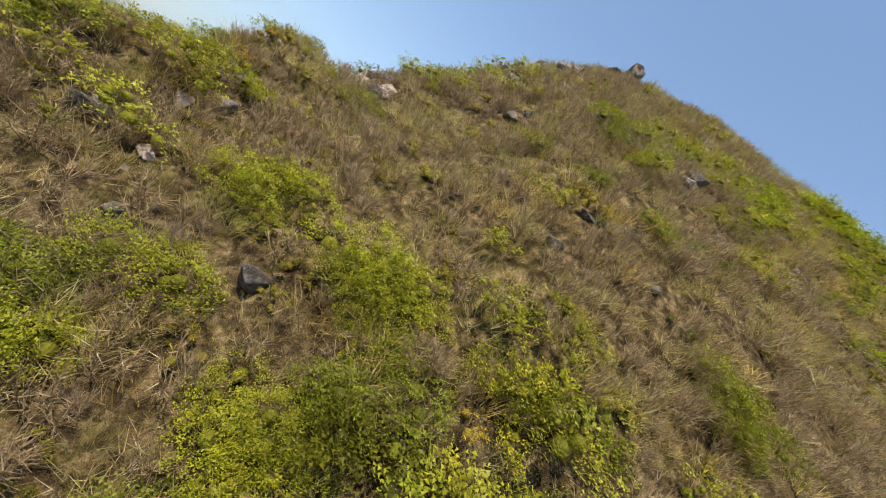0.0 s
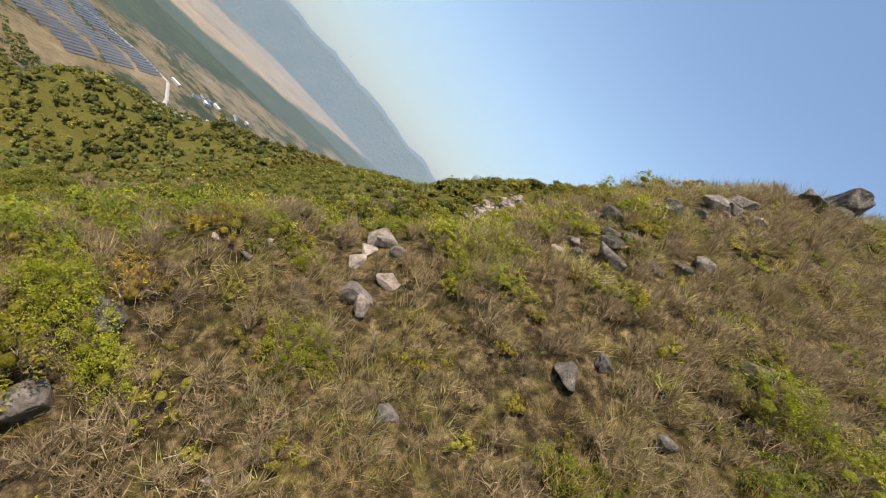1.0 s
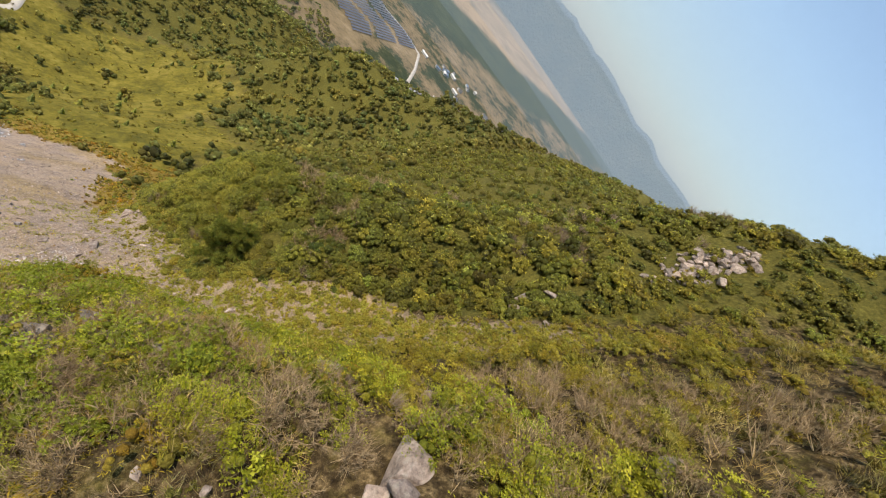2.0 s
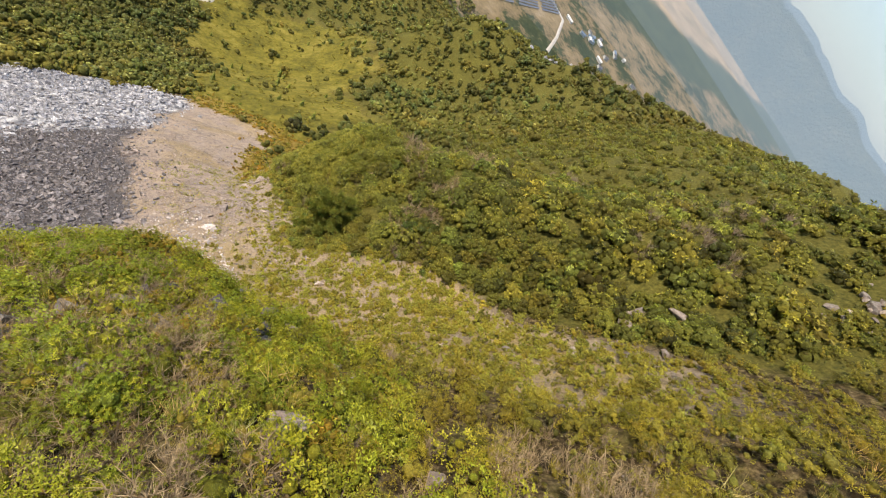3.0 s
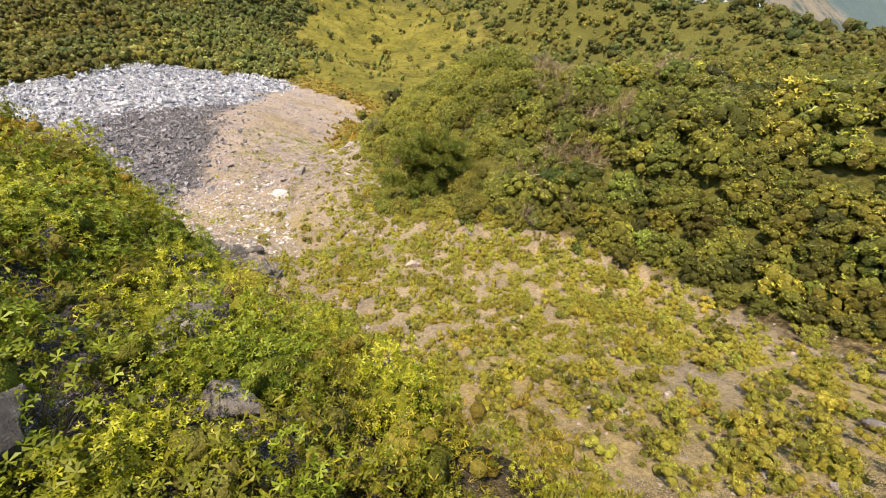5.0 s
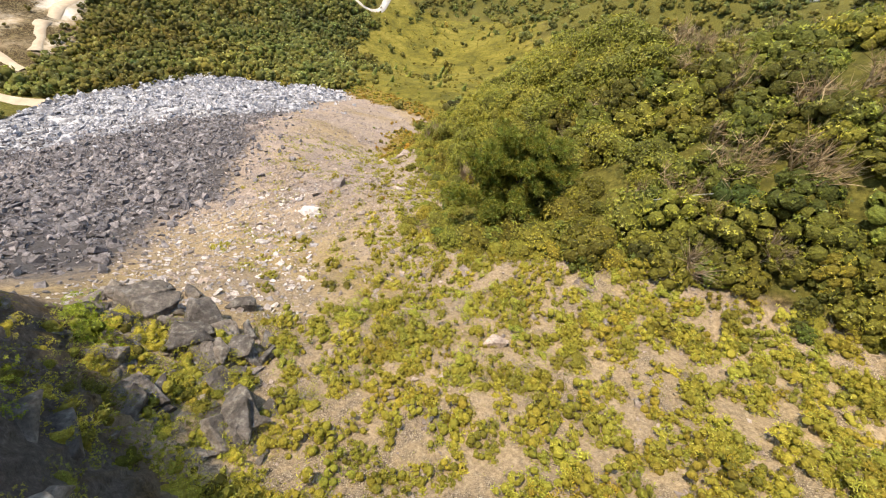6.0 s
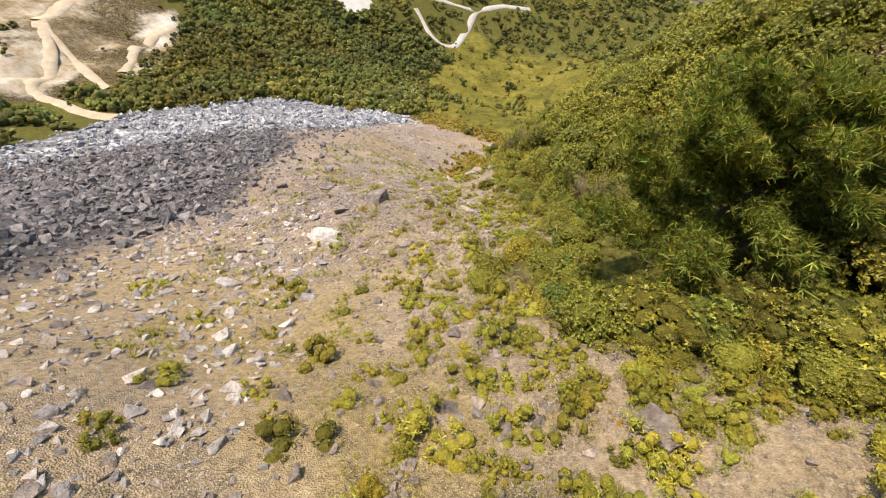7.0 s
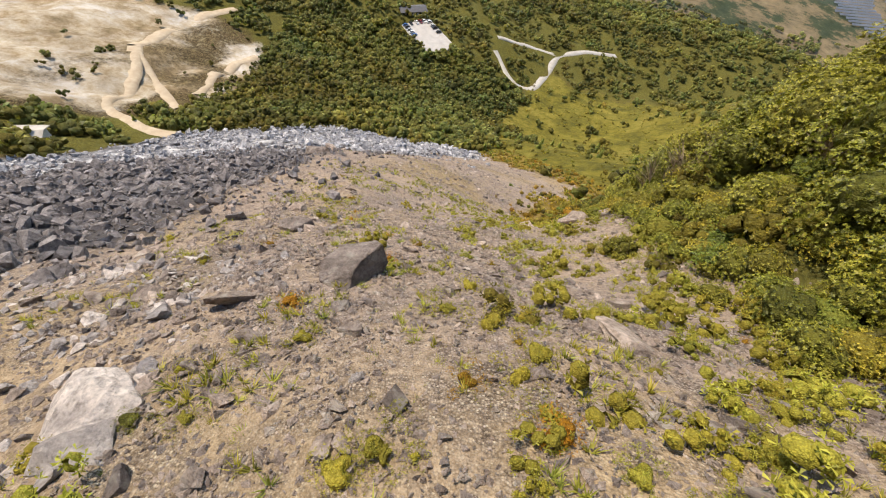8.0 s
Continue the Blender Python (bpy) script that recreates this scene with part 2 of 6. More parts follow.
LEAF_OCHRE = leaf_material("ochre_leaf", (0.19, 0.135, 0.012), (0.31, 0.225, 0.02), (0.43, 0.34, 0.04))
MASS_OCHRE = mass_material("ochre_mass", (0.0403, 0.029, 0.00484), (0.161, 0.117, 0.0113), (0.267, 0.202, 0.0242), 2.0)
LEAF_RUST = leaf_material("rust_leaf", (0.26, 0.12, 0.010), (0.42, 0.22, 0.013), (0.52, 0.33, 0.02))
MASS_RUST = mass_material("rust_mass", (0.063, 0.036, 0.0054), (0.216, 0.117, 0.009), (0.342, 0.198, 0.0135), 2.0)
LEAF_TREE = leaf_material("tree_leaf", (0.075, 0.08, 0.018), (0.165, 0.165, 0.036), (0.29, 0.28, 0.075))
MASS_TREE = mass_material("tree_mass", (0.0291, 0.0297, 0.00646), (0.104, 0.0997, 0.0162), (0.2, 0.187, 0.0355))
NEEDLE = leaf_material("needle", (0.075, 0.088, 0.014), (0.175, 0.19, 0.028), (0.33, 0.335, 0.06), 0.6, 0.35)
GRASS = leaf_material("dry_grass", (0.075, 0.052, 0.02), (0.29, 0.212, 0.085), (0.56, 0.44, 0.215), 0.8, 0.3)
GRASS_GREEN = leaf_material("green_grass", (0.17, 0.165, 0.02), (0.30, 0.28, 0.04), (0.42, 0.38, 0.09), 0.8, 0.3)
TWIG = stem_material("twig", (0.15, 0.105, 0.065), (0.42, 0.32, 0.21))
TWIG_GREY = stem_material("grey_twig", (0.065, 0.040, 0.020), (0.52, 0.385, 0.21))
BARK = stem_material("bark", (0.03, 0.022, 0.016), (0.10, 0.075, 0.055))
TWIG_GOLD = leaf_material("golden_twig", (0.22, 0.165, 0.06), (0.42, 0.325, 0.13), (0.58, 0.48, 0.235), 0.8, 0.4)
SAND_ROAD = plain_material("sand_road", (0.33, 0.25, 0.16), (0.48, 0.39, 0.27), 0.3)
GREY_ROAD = plain_material("grey_road", (0.32, 0.29, 0.25), (0.46, 0.43, 0.38), 0.3)
GRAVEL = plain_material("gravel", (0.34, 0.315, 0.285), (0.46, 0.43, 0.395), 0.25)
ROOF = plain_material("roof_sheet", (0.07, 0.065, 0.065), (0.12, 0.11, 0.11), 0.6, 0.5)
WALL = plain_material("rendered_wall", (0.42, 0.40, 0.37), (0.56, 0.54, 0.50), 0.8)
GLASS = plain_material("dark_glass", (0.02, 0.025, 0.03), (0.05, 0.055, 0.06), 0.5, 0.1, 0.0)
PANEL = plain_material("solar_panel", (0.09, 0.10, 0.125), (0.16, 0.17, 0.19), 0.02, 0.35, 0.0)
CONCRETE = plain_material("concrete", (0.55, 0.54, 0.5), (0.72, 0.7, 0.66), 0.6)

# ---- the lie of the land ----
FLANK = (-81.78, -21.28, -166.25, 106.18, 19.15)
# hills and hollows: x, y, radius, height
HILLS_FAR = [
    (60, 150, 60, 74.1), (170, 140, 60, 40.7), (120, 230, 70, -0.8), (0, 200, 80, -5.7), (-120, 180, 80, 21.8),
    (270, 180, 80, 28.6), (100, 340, 110, 16.6), (250, 330, 120, -40.1), (-80, 330, 130, 48.6),
    (380, 180, 110, 95.9), (220, 60, 50, 56.0), (300, 60, 80, 109.5), (310, 235, 60, 43.6), (-60, 150, 60, 2.6),
    (560, 250, 150, -27.3), (400, 450, 200, 166.7), (0, 600, 250, 51.3), (220, 260, 60, 57.8),
]
HILLS_NEAR = [
    (20, -10, 20, 10.0), (38, -8, 18, 25.2), (40, 12, 14, 6.7), (60, 0, 18, 35.4), (72, 15, 16, 14.4),
    (66, 32, 16, -7.5), (50, 40, 14, 27.0), (88, 20, 20, -26.0), (84, 46, 18, 46.0), (62, 60, 18, -4.0),
    (40, 62, 18, 7.7), (20, 60, 22, 22.7), (12, 20, 18, 46.9), (110, 5, 25, 48.1), (78, 78, 18, 28.7),
    (45, 90, 22, 16.2), (110, 70, 35, -17.7), (20, 100, 35, 0.6), (10, -40, 35, 0.9), (75, -40, 35, 52.1),
    (140, 40, 40, 100.7), (-30, 50, 45, 10.0),
]
HUMPS = [
    (24, -6, 12, 0.8), (38, -4, 9, -1.3), (30, 6, 9, -2.3), (40, 14, 8, 4.7), (56, 12, 10, -4.2), (76, 12, 10, -5.8),
    (68, 22, 9, 2.5), (54, 28, 8, 2.1), (80, 30, 10, 1.0), (45, 37, 8, -0.3), (58, 38, 8, -1.0), (70, 37, 9, 3.3),
    (52, 47, 8, -5.8), (62, 50, 9, 3.2), (78, 48, 10, -3.6), (36, 52, 9, -3.4),
]
HUMPS_BELOW = [
    (42, 22, 6, -3.5), (36, 30, 6, 1.6), (44, 34, 5, 1.7), (48, 29, 5, -1.8), (26, 62, 10, -1.9), (52, 60, 8, 5.5),
    (70, 64, 10, -0.4), (62, 75, 10, -3.4), (38, 88, 11, 1.8), (24, 76, 10, -2.0), (90, 14, 10, 6.4),
    (104, 30, 12, -2.3), (110, 10, 12, -2.9), (49, -15, 10, 4.0), (130, 38, 16, -19.9),
]
RIDGES = [
    (41, -26, 12, 5.4), (45, -48, 20, 1.7), (64, -48, 20, 4.9), (118, -2, 13, 9.0), (128, 12, 12, -0.7), (58, -4, 8, 3.6), (300, 155, 40, 29.0), (243, 96, 28, -1.1), (163, 43, 16, -6.8), (32, 13, 7, 1.4), (45, -17, 8, -4.5),
    (53, -7, 6, -3.4), (54, -4, 5, -1.6), (113, -9, 5, 3.0), (113, -18, 6, 9.0), (111, -28, 7, 20.0), (81, 74, 9, 7.0), (90, 66, 10, 4.0),
]
SWELLS = [
    (120, 49, 15, 6.0), (1, 100, 15, 4.1), (45, 175, 42, -5.2), (169, 61, 15, -4.4), (45, 175, 24, -5.8), (75, 151, 15, -4.4), (146, 185, 42, 3.8),
    (38, 171, 24, -5.8), (75, 151, 24, -4.6), (7, 168, 24, -3.3), (146, 185, 24, 3.5), (-19, 228, 24, 2.9),
]
KNOLLS = [
    (70, 86, 10, -7.8), (90, 72, 10, 3.9), (49, 13, 10, -5.6), (79, 61, 10, -8.1), (75, 4, 10, 5.6), (114, 7, 10, -5.1), (77, 25, 10, 2.5),
    (101, 25, 10, 8.9), (92, 54, 10, 3.7), (15, -13, 10, 0.9), (35, -14, 10, -5.7), (93, 15, 10, -5.5), (34, 19, 10, 3.6), (17, 7, 10, -4.7),
    (62, 74, 10, 6.3), (16, 60, 10, -1.8), (54, -16, 10, 2.0), (54, 46, 10, 1.4), (10, 117, 10, 4.7), (-5, 90, 10, 4.3), (83, 31, 10, -8.0),
    (88, 39, 10, 4.9), (56, 27, 10, -0.7), (23, 74, 10, -1.7),
]
DIPS = [
    (7, 76, 10, 1.5), (84, 77, 10, 9.0), (45, 59, 10, -0.5), (35, -34, 10, 1.9), (169, 61, 10, -4.4), (43, -2, 10, 1.5), (116, 8, 10, -5.1),
    (23, -14, 10, 5.7), (31, 54, 10, 0.6), (43, 37, 10, -0.7), (71, 80, 10, -7.4), (59, 63, 10, -1.9),
]
CRESTS = [
    (265, 250, 30, 20.0), (243, 267, 26, 14.0), (126, 3, 17, 3.7), (121, -2, 7, 1.3), (292, 193, 9, 8.0), (257, 39, 11, 9.0), (58, -10, 7, -1.8),
    (296, 141, 30, -2.2), (261, 90, 8, 2.4), (111, -21, 7, 1.2), (38, 6, 7, 0.7),
]

RNG = np.random.default_rng(7)
LATTICE = RNG.random((256, 256))


def sig(v):
    return 1 / (1 + np.exp(-np.clip(v, -40, 40)))


def grain(x, y, size, dx=0.0):
    """Smooth noise from -1 to 1 with features of about that size."""
    u, v = np.asarray(x) / size + 31.7 + dx, np.asarray(y) / size + 77.1 - dx
    i, j = np.floor(u).astype(int), np.floor(v).astype(int)
    fu, fv = u - i, v - j
    fu, fv = fu * fu * (3 - 2 * fu), fv * fv * (3 - 2 * fv)
    g = lambda a, b: LATTICE[a % 256, b % 256]
    return 2 * ((g(i, j) * (1 - fu) + g(i + 1, j) * fu) * (1 - fv) + (g(i, j + 1) * (1 - fu) + g(i + 1, j + 1) * fu) * fv) - 1


def spur(x, y):
    """The rocky nose of the near spur, which ends in a cliff."""
    return sig((47.5 - 0.9 * (y - 24) - x) / 0.6) * sig((36.2 - y) / 0.7) * sig((y - 13) / 5) * sig((x - 20) / 5)


def along(v, pairs):
    return np.interp(v, [p[0] for p in pairs], [p[1] for p in pairs])


ROADS = [
    ("road_1", "sandy quarry track climbing to a junction", "sand", [(-92, 270), (-100, 245), (-102, 223), (-98, 198)], 5.5, 0.25),
    ("road_2", "sandy quarry track bending down through the diggings", "sand", [(-97, 197), (-84, 179), (-74, 160), (-75, 149), (-64, 144), (-46, 136), (-36, 136)], 5.0, 0.25),
    ("road_3", "sandy track beside the diggings", "sand", [(-94, 193), (-76, 177), (-54, 160)], 4.2, 0.25),
    ("road_4", "narrow sandy track into the woods", "sand", [(-60, 230), (-62, 218), (-63, 199), (-57, 176)], 4.5, 0.25),
    ("road_5", "pale track with a hairpin through the woods", "grey", [(60, 352), (66, 343), (75, 326), (85, 321), (95, 328), (106, 362), (112, 391), (142, 418), (170, 430)], 5.0, 0.25),
    ("road_6", "pale lane in the woods", "grey", [(60, 372), (79, 381), (112, 392)], 4.0, 0.25),
    ("road_7", "white road across the plain", "grey", [(700, 1120), (804, 964), (906, 858), (925, 779), (850, 690), (774, 617)], 7, 1.5),
]


def off_road(x, y, gap=3.0):
    """Nothing grows on the roads."""
    free = np.ones(len(x), bool)
    for _, _, _, way, width, _ in ROADS:
        for (ax, ay), (bx, by) in zip(way[:-1], way[1:]):
            u = np.clip(((x - ax) * (bx - ax) + (y - ay) * (by - ay)) / ((bx - ax) ** 2 + (by - ay) ** 2), 0, 1)
            free &= np.hypot(x - ax - u * (bx - ax), y - ay - u * (by - ay)) > width / 2 + gap
    return free


LOT = (12.0, 328.0, -213.5)          # the car park


def height(x, y, rough=True):
    x, y = np.asarray(x, float), np.asarray(y, float)
    cx, cy = np.clip(x, -450, 800), np.clip(y, -50, 900)
    h = FLANK[0] + FLANK[1] * cx / 100 + FLANK[2] * cy / 100 + FLANK[3] * np.logaddexp(0, (cy - 120) / 70) + FLANK[4] * spur(x, y)
    for forms in (HILLS_FAR, HILLS_NEAR, HUMPS, HUMPS_BELOW, RIDGES, SWELLS, KNOLLS, DIPS, CRESTS):
        for px, py, r, up in forms:
            h = h + up * np.exp(-((cx - px) ** 2 + (cy - py) ** 2) / (2 * r * r))
    h = -310 + 15 * np.logaddexp(0, np.clip((h + 310) / 15, -50, 60))
    h = h - 0.45 * np.clip(-46 - y, 0, 300)
    flat = sig((30 - np.hypot((x - LOT[0]) * 1.1, y - LOT[1])) / 3)
    h = h * (1 - flat) + LOT[2] * flat
    if rough:
        near = sig((230 - np.hypot(x - 50, y - 40)) / 30) * (1 - flat)
        h = h + near * (0.55 * grain(x, y, 6.5) + 0.22 * grain(x, y, 2.2, 5) + 0.10 * grain(x, y, 0.9, 9))
        h = h + (1 - near) * (1 - flat) * sig((h + 290) / 8) * (2.5 * grain(x, y, 38) + 1.2 * grain(x, y, 15, 3))
        h = h + diggings(x, y) * (3.0 * np.abs(grain(x, y, 24, 8)) + 1.5 * grain(x, y, 9, 6) - 1.5)
        crag = spur(x, y) * (1 - spur(x, y)) * 4
        h = h + crag * (1.6 * grain(x, y, 3.0, 2) + 0.8 * grain(x, y, 1.3, 4))
    return h


# ---- what grows and lies where ----
RIGHT_EDGE = [(-5, 88), (11, 86), (16, 84), (23, 83.5), (28, 83), (33, 80), (36, 76), (38, 73.5), (40, 69), (42.5, 64), (45, 61), (49, 60.5), (51.5, 63.5), (54, 66.5), (58, 67), (66, 66.8), (75, 68), (86, 70.5), (99, 76), (115, 86), (130, 92), (150, 96)]
LEFT_EDGE = [(5, 62), (12, 58), (20, 52.5), (24, 48.6), (28, 45), (32, 41.4), (36, 38), (37.5, 28), (41, 10), (46, -80)]
FOOT = [(-70, 92), (-50, 102), (-43, 116), (-38, 134), (-22, 149), (-5, 166), (15, 175), (40, 171), (60, 163), (80, 148), (92, 130), (100, 118)]


def fan(x, y):
    """Bare debris below the spur, and up the gully."""
    w = 2.2 * grain(x, y, 9, 1)
    return sig((along(y, RIGHT_EDGE) - x + w) / 1.2) * sig((x - along(y, LEFT_EDGE) + w) / 1.2) * sig((along(x, FOOT) - y + w) / 1.5) * sig((y - 6) / 3)


def scree(x, y):
    w = 2.2 * grain(x, y, 8, 2) + 0.9 * grain(x, y, 2.6, 4)
    edge = along(y, [(38, 35.5), (44, 34), (50, 32.5), (55, 32.5), (59, 36.5), (65, 38.5), (83, 39), (94, 38), (110, 41), (140, 46), (175, 46)])
    return sig((edge - x + w) / 2.4) * sig((y - along(x, [(-60, 50), (10, 42), (34, 39.5), (42, 57)]) + w) / 1.5) * sig((along(x, FOOT) + 1 - y) / 2)


def bleached(x, y):
    w = 9 * grain(x, y, 17, 3) + 6 * grain(x, y, 6, 1)
    top = scree(x, y) + sig((y - 112) / 5) * sig((62 - x) / 3) * sig((along(x, FOOT) + 1 - y) / 2)
    return np.clip(top, 0, 1) * sig((y - along(x, [(-60, 88), (-40, 104), (0, 108), (22, 111), (45, 124), (62, 142)]) + w) / 4)


def ochre(x, y):
    past = np.minimum(x - along(y, RIGHT_EDGE) + 3, 60.0)
    ring = np.where(y > along(x, FOOT) - 8, np.abs(y - along(x, FOOT) - 3), np.abs(past - 5))
    return sig((8 - ring + 4 * grain(x, y, 9, 4) + 2 * grain(x, y, 3, 2)) / 1.5) * sig((x - 64) / 3) * sig((y - 82) / 4) * sig((176 - y) / 4) * sig((112 - x) / 4)


def meadow(x, y):
    w = 16 * grain(x, y, 34, 5) + 9 * grain(x, y, 11, 2)
    left = along(y, [(95, 75), (125, 68), (160, 64), (220, 72), (330, 90)])
    right = along(y, [(85, 86), (100, 104), (125, 122), (170, 146), (240, 190), (330, 245)])
    return sig((x - left + w) / 6) * sig((right - x + 1.5 * w) / 10) * sig((y - 90) / 5) * sig((345 - y + w) / 8) * (1 - fan(x, y))


def diggings(x, y):
    w = 9 * grain(x, y, 26, 6)
    d = np.hypot((x + 118) * 0.8, (y - 185) * 0.95)
    return sig((62 - d + w) / 3) * sig((-44 - x + w * 0.5) / 3)


def lot(x, y):
    c, s = math.cos(radians(-46)), math.sin(radians(-46))
    u, v = (x - LOT[0]) * c + (y - LOT[1]) * s, -(x - LOT[0]) * s + (y - LOT[1]) * c
    return (np.abs(u) < 19) & (np.abs(v) < 12)


def forest(x, y):
    far = sig((y - along(x, FOOT) - 4) / 3) + sig((x - 75) / 4) * sig((y - 104) / 4)
    return np.clip(far, 0, 1) * (1 - meadow(x, y)) * (1 - diggings(x, y)) * (1 - ochre(x, y)) * (1 - fan(x, y)) * sig((620 - x) / 40)


RUBBLE = (109.0, 7.0)             # a heap of blocks on the slope beyond the gully


def scrub(x, y):
    """The dense evergreen scrub across the gully."""
    w = 1.2 * grain(x, y, 10, 7)
    return sig((x - along(y, RIGHT_EDGE) - 0.5 + w) / 0.9) * sig((y - along(x, [(70, 18), (85, 9), (95, 5), (130, 2), (220, 30)]) + w) / 2) * sig((along(x, [(66, 76), (74, 82), (84, 90), (100, 100), (130, 122)]) - y + 2 * w) / 1.5) * sig((x - 60) / 1.5) * (1 - np.exp(-((x - RUBBLE[0]) / 13) ** 2 - ((y - RUBBLE[1]) / 4.5) ** 2))


def spur_top(x, y):
    return sig((along(y, LEFT_EDGE) - x) / 1.5) * sig((38 - y) / 2) + sig((along(x, [(60, 6), (85, 12), (130, 4)]) - y) / 2) * sig((x - 50) / 2)


def zone_colours(x, y):
    f, s, b = fan(x, y), scree(x, y), bleached(x, y)
    straw = f * (1 - s) * sig((grain(x, y, 5, 8) + 0.8 * grain(x, y, 16, 9) - 0.45) / 0.2) * 0.6 + 0.55 * f * (1 - s) * sig((44 - y) / 3)
    shoulder = sig((x - along(y, [(0, 92), (40, 95), (110, 120), (250, 210), (330, 260)])) / 6) * (0.62 + 0.5 * grain(x, y, 18, 2) + 0.35 * grain(x, y, 6, 5))
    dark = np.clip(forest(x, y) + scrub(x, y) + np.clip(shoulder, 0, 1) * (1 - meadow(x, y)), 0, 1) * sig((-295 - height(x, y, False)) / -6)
    plain = sig((-296 - height(x, y, False)) / 4)
    fields = plain
    edge = 4 * spur(x, y) * (1 - spur(x, y)) * sig((y - 19) / 1.5) * sig((x - 24) / 3)
    v = y + 0.14 * x + 90 * grain(x, y, 420, 3) + 40 * grain(x, y, 150, 6)
    strip = fields * sig((v - 1230) / 40) * sig((1720 - v) / 50)
    pale = fields * sig((v - 1720) / 50) * sig((2650 - v) / 80)
    a = np.stack([f, s, b, np.clip(1.5 * edge, 0, 1)], -1)
    bb = np.stack([meadow(x, y), ochre(x, y), np.clip(dark, 0, 1), strip], -1)
    dug = diggings(x, y) * (1 - 0.7 * sig((x + 104) / 6) * sig((grain(x, y, 13, 2) + 0.5 * grain(x, y, 5, 6) + 0.25) / 0.15))
    c = np.stack([dug, straw, fields, pale], -1)
    return a, bb, c


# ---- mesh helpers ----


def part(name, bm, material, parent, label=""):
    me = bpy.data.meshes.new(name)
    bm.to_mesh(me)
    bm.free()
    me.materials.append(material)
    ob = new(name, me)
    ob.parent = parent
    return tagged(ob, label)


def raw_mesh(name, verts, faces, materials, which=None, tint=None, smooth=False):
    """A mesh from arrays; faces are all triangles or all quads."""
    me = bpy.data.meshes.new(name)
    k = faces.shape[1]
    me.vertices.add(len(verts))
    me.vertices.foreach_set("co", np.ascontiguousarray(verts, np.float32).ravel())
    me.loops.add(faces.size)
    me.loops.foreach_set("vertex_index", np.ascontiguousarray(faces, np.int32).ravel())
    me.polygons.add(len(faces))
    me.polygons.foreach_set("loop_start", np.arange(0, faces.size, k, dtype=np.int32))
    if which is not None:
        me.polygons.foreach_set("material_index", np.ascontiguousarray(which, np.int32))
    me.polygons.foreach_set("use_smooth", np.full(len(faces), smooth, bool) if which is None else np.asarray(which) == 1)
    for m in materials:
        me.materials.append(m)
    if tint is not None:
        colour_layer(me, "tint", tint)
    me.update(calc_edges=True)
    return me


def colour_layer(me, name, rgb):
    layer = me.color_attributes.new(name, "FLOAT_COLOR", "POINT")
    rgba = np.ones((len(me.vertices), 4), np.float32)
    rgba[:, :rgb.shape[1]] = rgb
    layer.data.foreach_set("color", rgba.ravel())


def frames_from(normals, spin):
    """A turn for each normal, so that +z follows it, with a spin about it."""
    n = normals / np.linalg.norm(normals, axis=1, keepdims=True)
    helper = np.where(np.abs(n[:, 2:3]) < 0.95, [[0.0, 0, 1]], [[1.0, 0, 0]])
    u = np.cross(helper, n)
    u /= np.linalg.norm(u, axis=1, keepdims=True)
    v = np.cross(n, u)
    c, s = np.cos(spin)[:, None], np.sin(spin)[:, None]
    return np.stack([c * u + s * v, c * v - s * u, n], -1)


class Shape:
    """Triangles with a material number each: the pattern of a plant or a rock."""

    def __init__(self, verts, tris, which=0):
        self.v, self.f = np.asarray(verts, float), np.asarray(tris, int)
        self.m = np.full(len(self.f), which) if np.isscalar(which) else np.asarray(which)

    def __add__(self, other):
        return Shape(np.concatenate([self.v, other.v]), np.concatenate([self.f, other.f + len(self.v)]), np.concatenate([self.m, other.m]))


def strewn(shapes, pick, places, turns, sizes, tints=None):
    """Arrays of many copies of a few shapes, each laid at its own place."""
    V, T, W, C = [], [], [], []
    base = 0
    for k, s in enumerate(shapes):
        idx = np.flatnonzero(pick == k)
        if not len(idx):
            continue
        size = sizes[idx] if sizes.ndim == 2 else np.repeat(sizes[idx, None], 3, 1)
        v = np.einsum("nij,nvj->nvi", turns[idx], s.v[None] * size[:, None, :]) + places[idx][:, None, :]
        f = s.f[None] + base + (np.arange(len(idx)) * len(s.v))[:, None, None]
        V.append(v.reshape(-1, 3)), T.append(f.reshape(-1, 3)), W.append(np.tile(s.m, len(idx)))
        if tints is not None:
            C.append(np.repeat(tints[idx], len(s.v), 0))
        base += len(idx) * len(s.v)
    return np.concatenate(V), np.concatenate(T), np.concatenate(W), np.concatenate(C) if tints is not None else None


def sow(rng, n, box, density):
    """Places in the plan, kept by the density there."""
    x, y = rng.uniform(box[0], box[1], n), rng.uniform(box[2], box[3], n)
    keep = rng.random(n) < density(x, y)
    return x[keep], y[keep]


def slope_normal(x, y):
    e = 0.6
    n = np.stack([height(x - e, y) - height(x + e, y), height(x, y - e) - height(x, y + e), 2 * e + 0 * x], -1)
    return n / np.linalg.norm(n, axis=1, keepdims=True)


def ball(level):
    bm = bmesh.new()
    bmesh.ops.create_icosphere(bm, subdivisions=level, radius=1)
    v = np.array([p.co for p in bm.verts])
    f = np.array([[q.index for q in t.verts] for t in bm.faces])
    bm.free()
    return v, f


BALLS = {k: ball(k) for k in (1, 2, 3, 4)}

# ---- ground ----


def graded(lo, hi, step, out_lo, out_hi, growth=1.07, most=160.0):
    c = list(np.arange(lo, hi + 1e-6, step))
    s = step
    while c[-1] < out_hi:
        s = min(s * growth, most)
        c.append(c[-1] + s)
    s, left = step, [lo]
    while left[-1] > out_lo:
        s = min(s * growth, most)
        left.append(left[-1] - s)
    return np.array(left[:0:-1] + c)


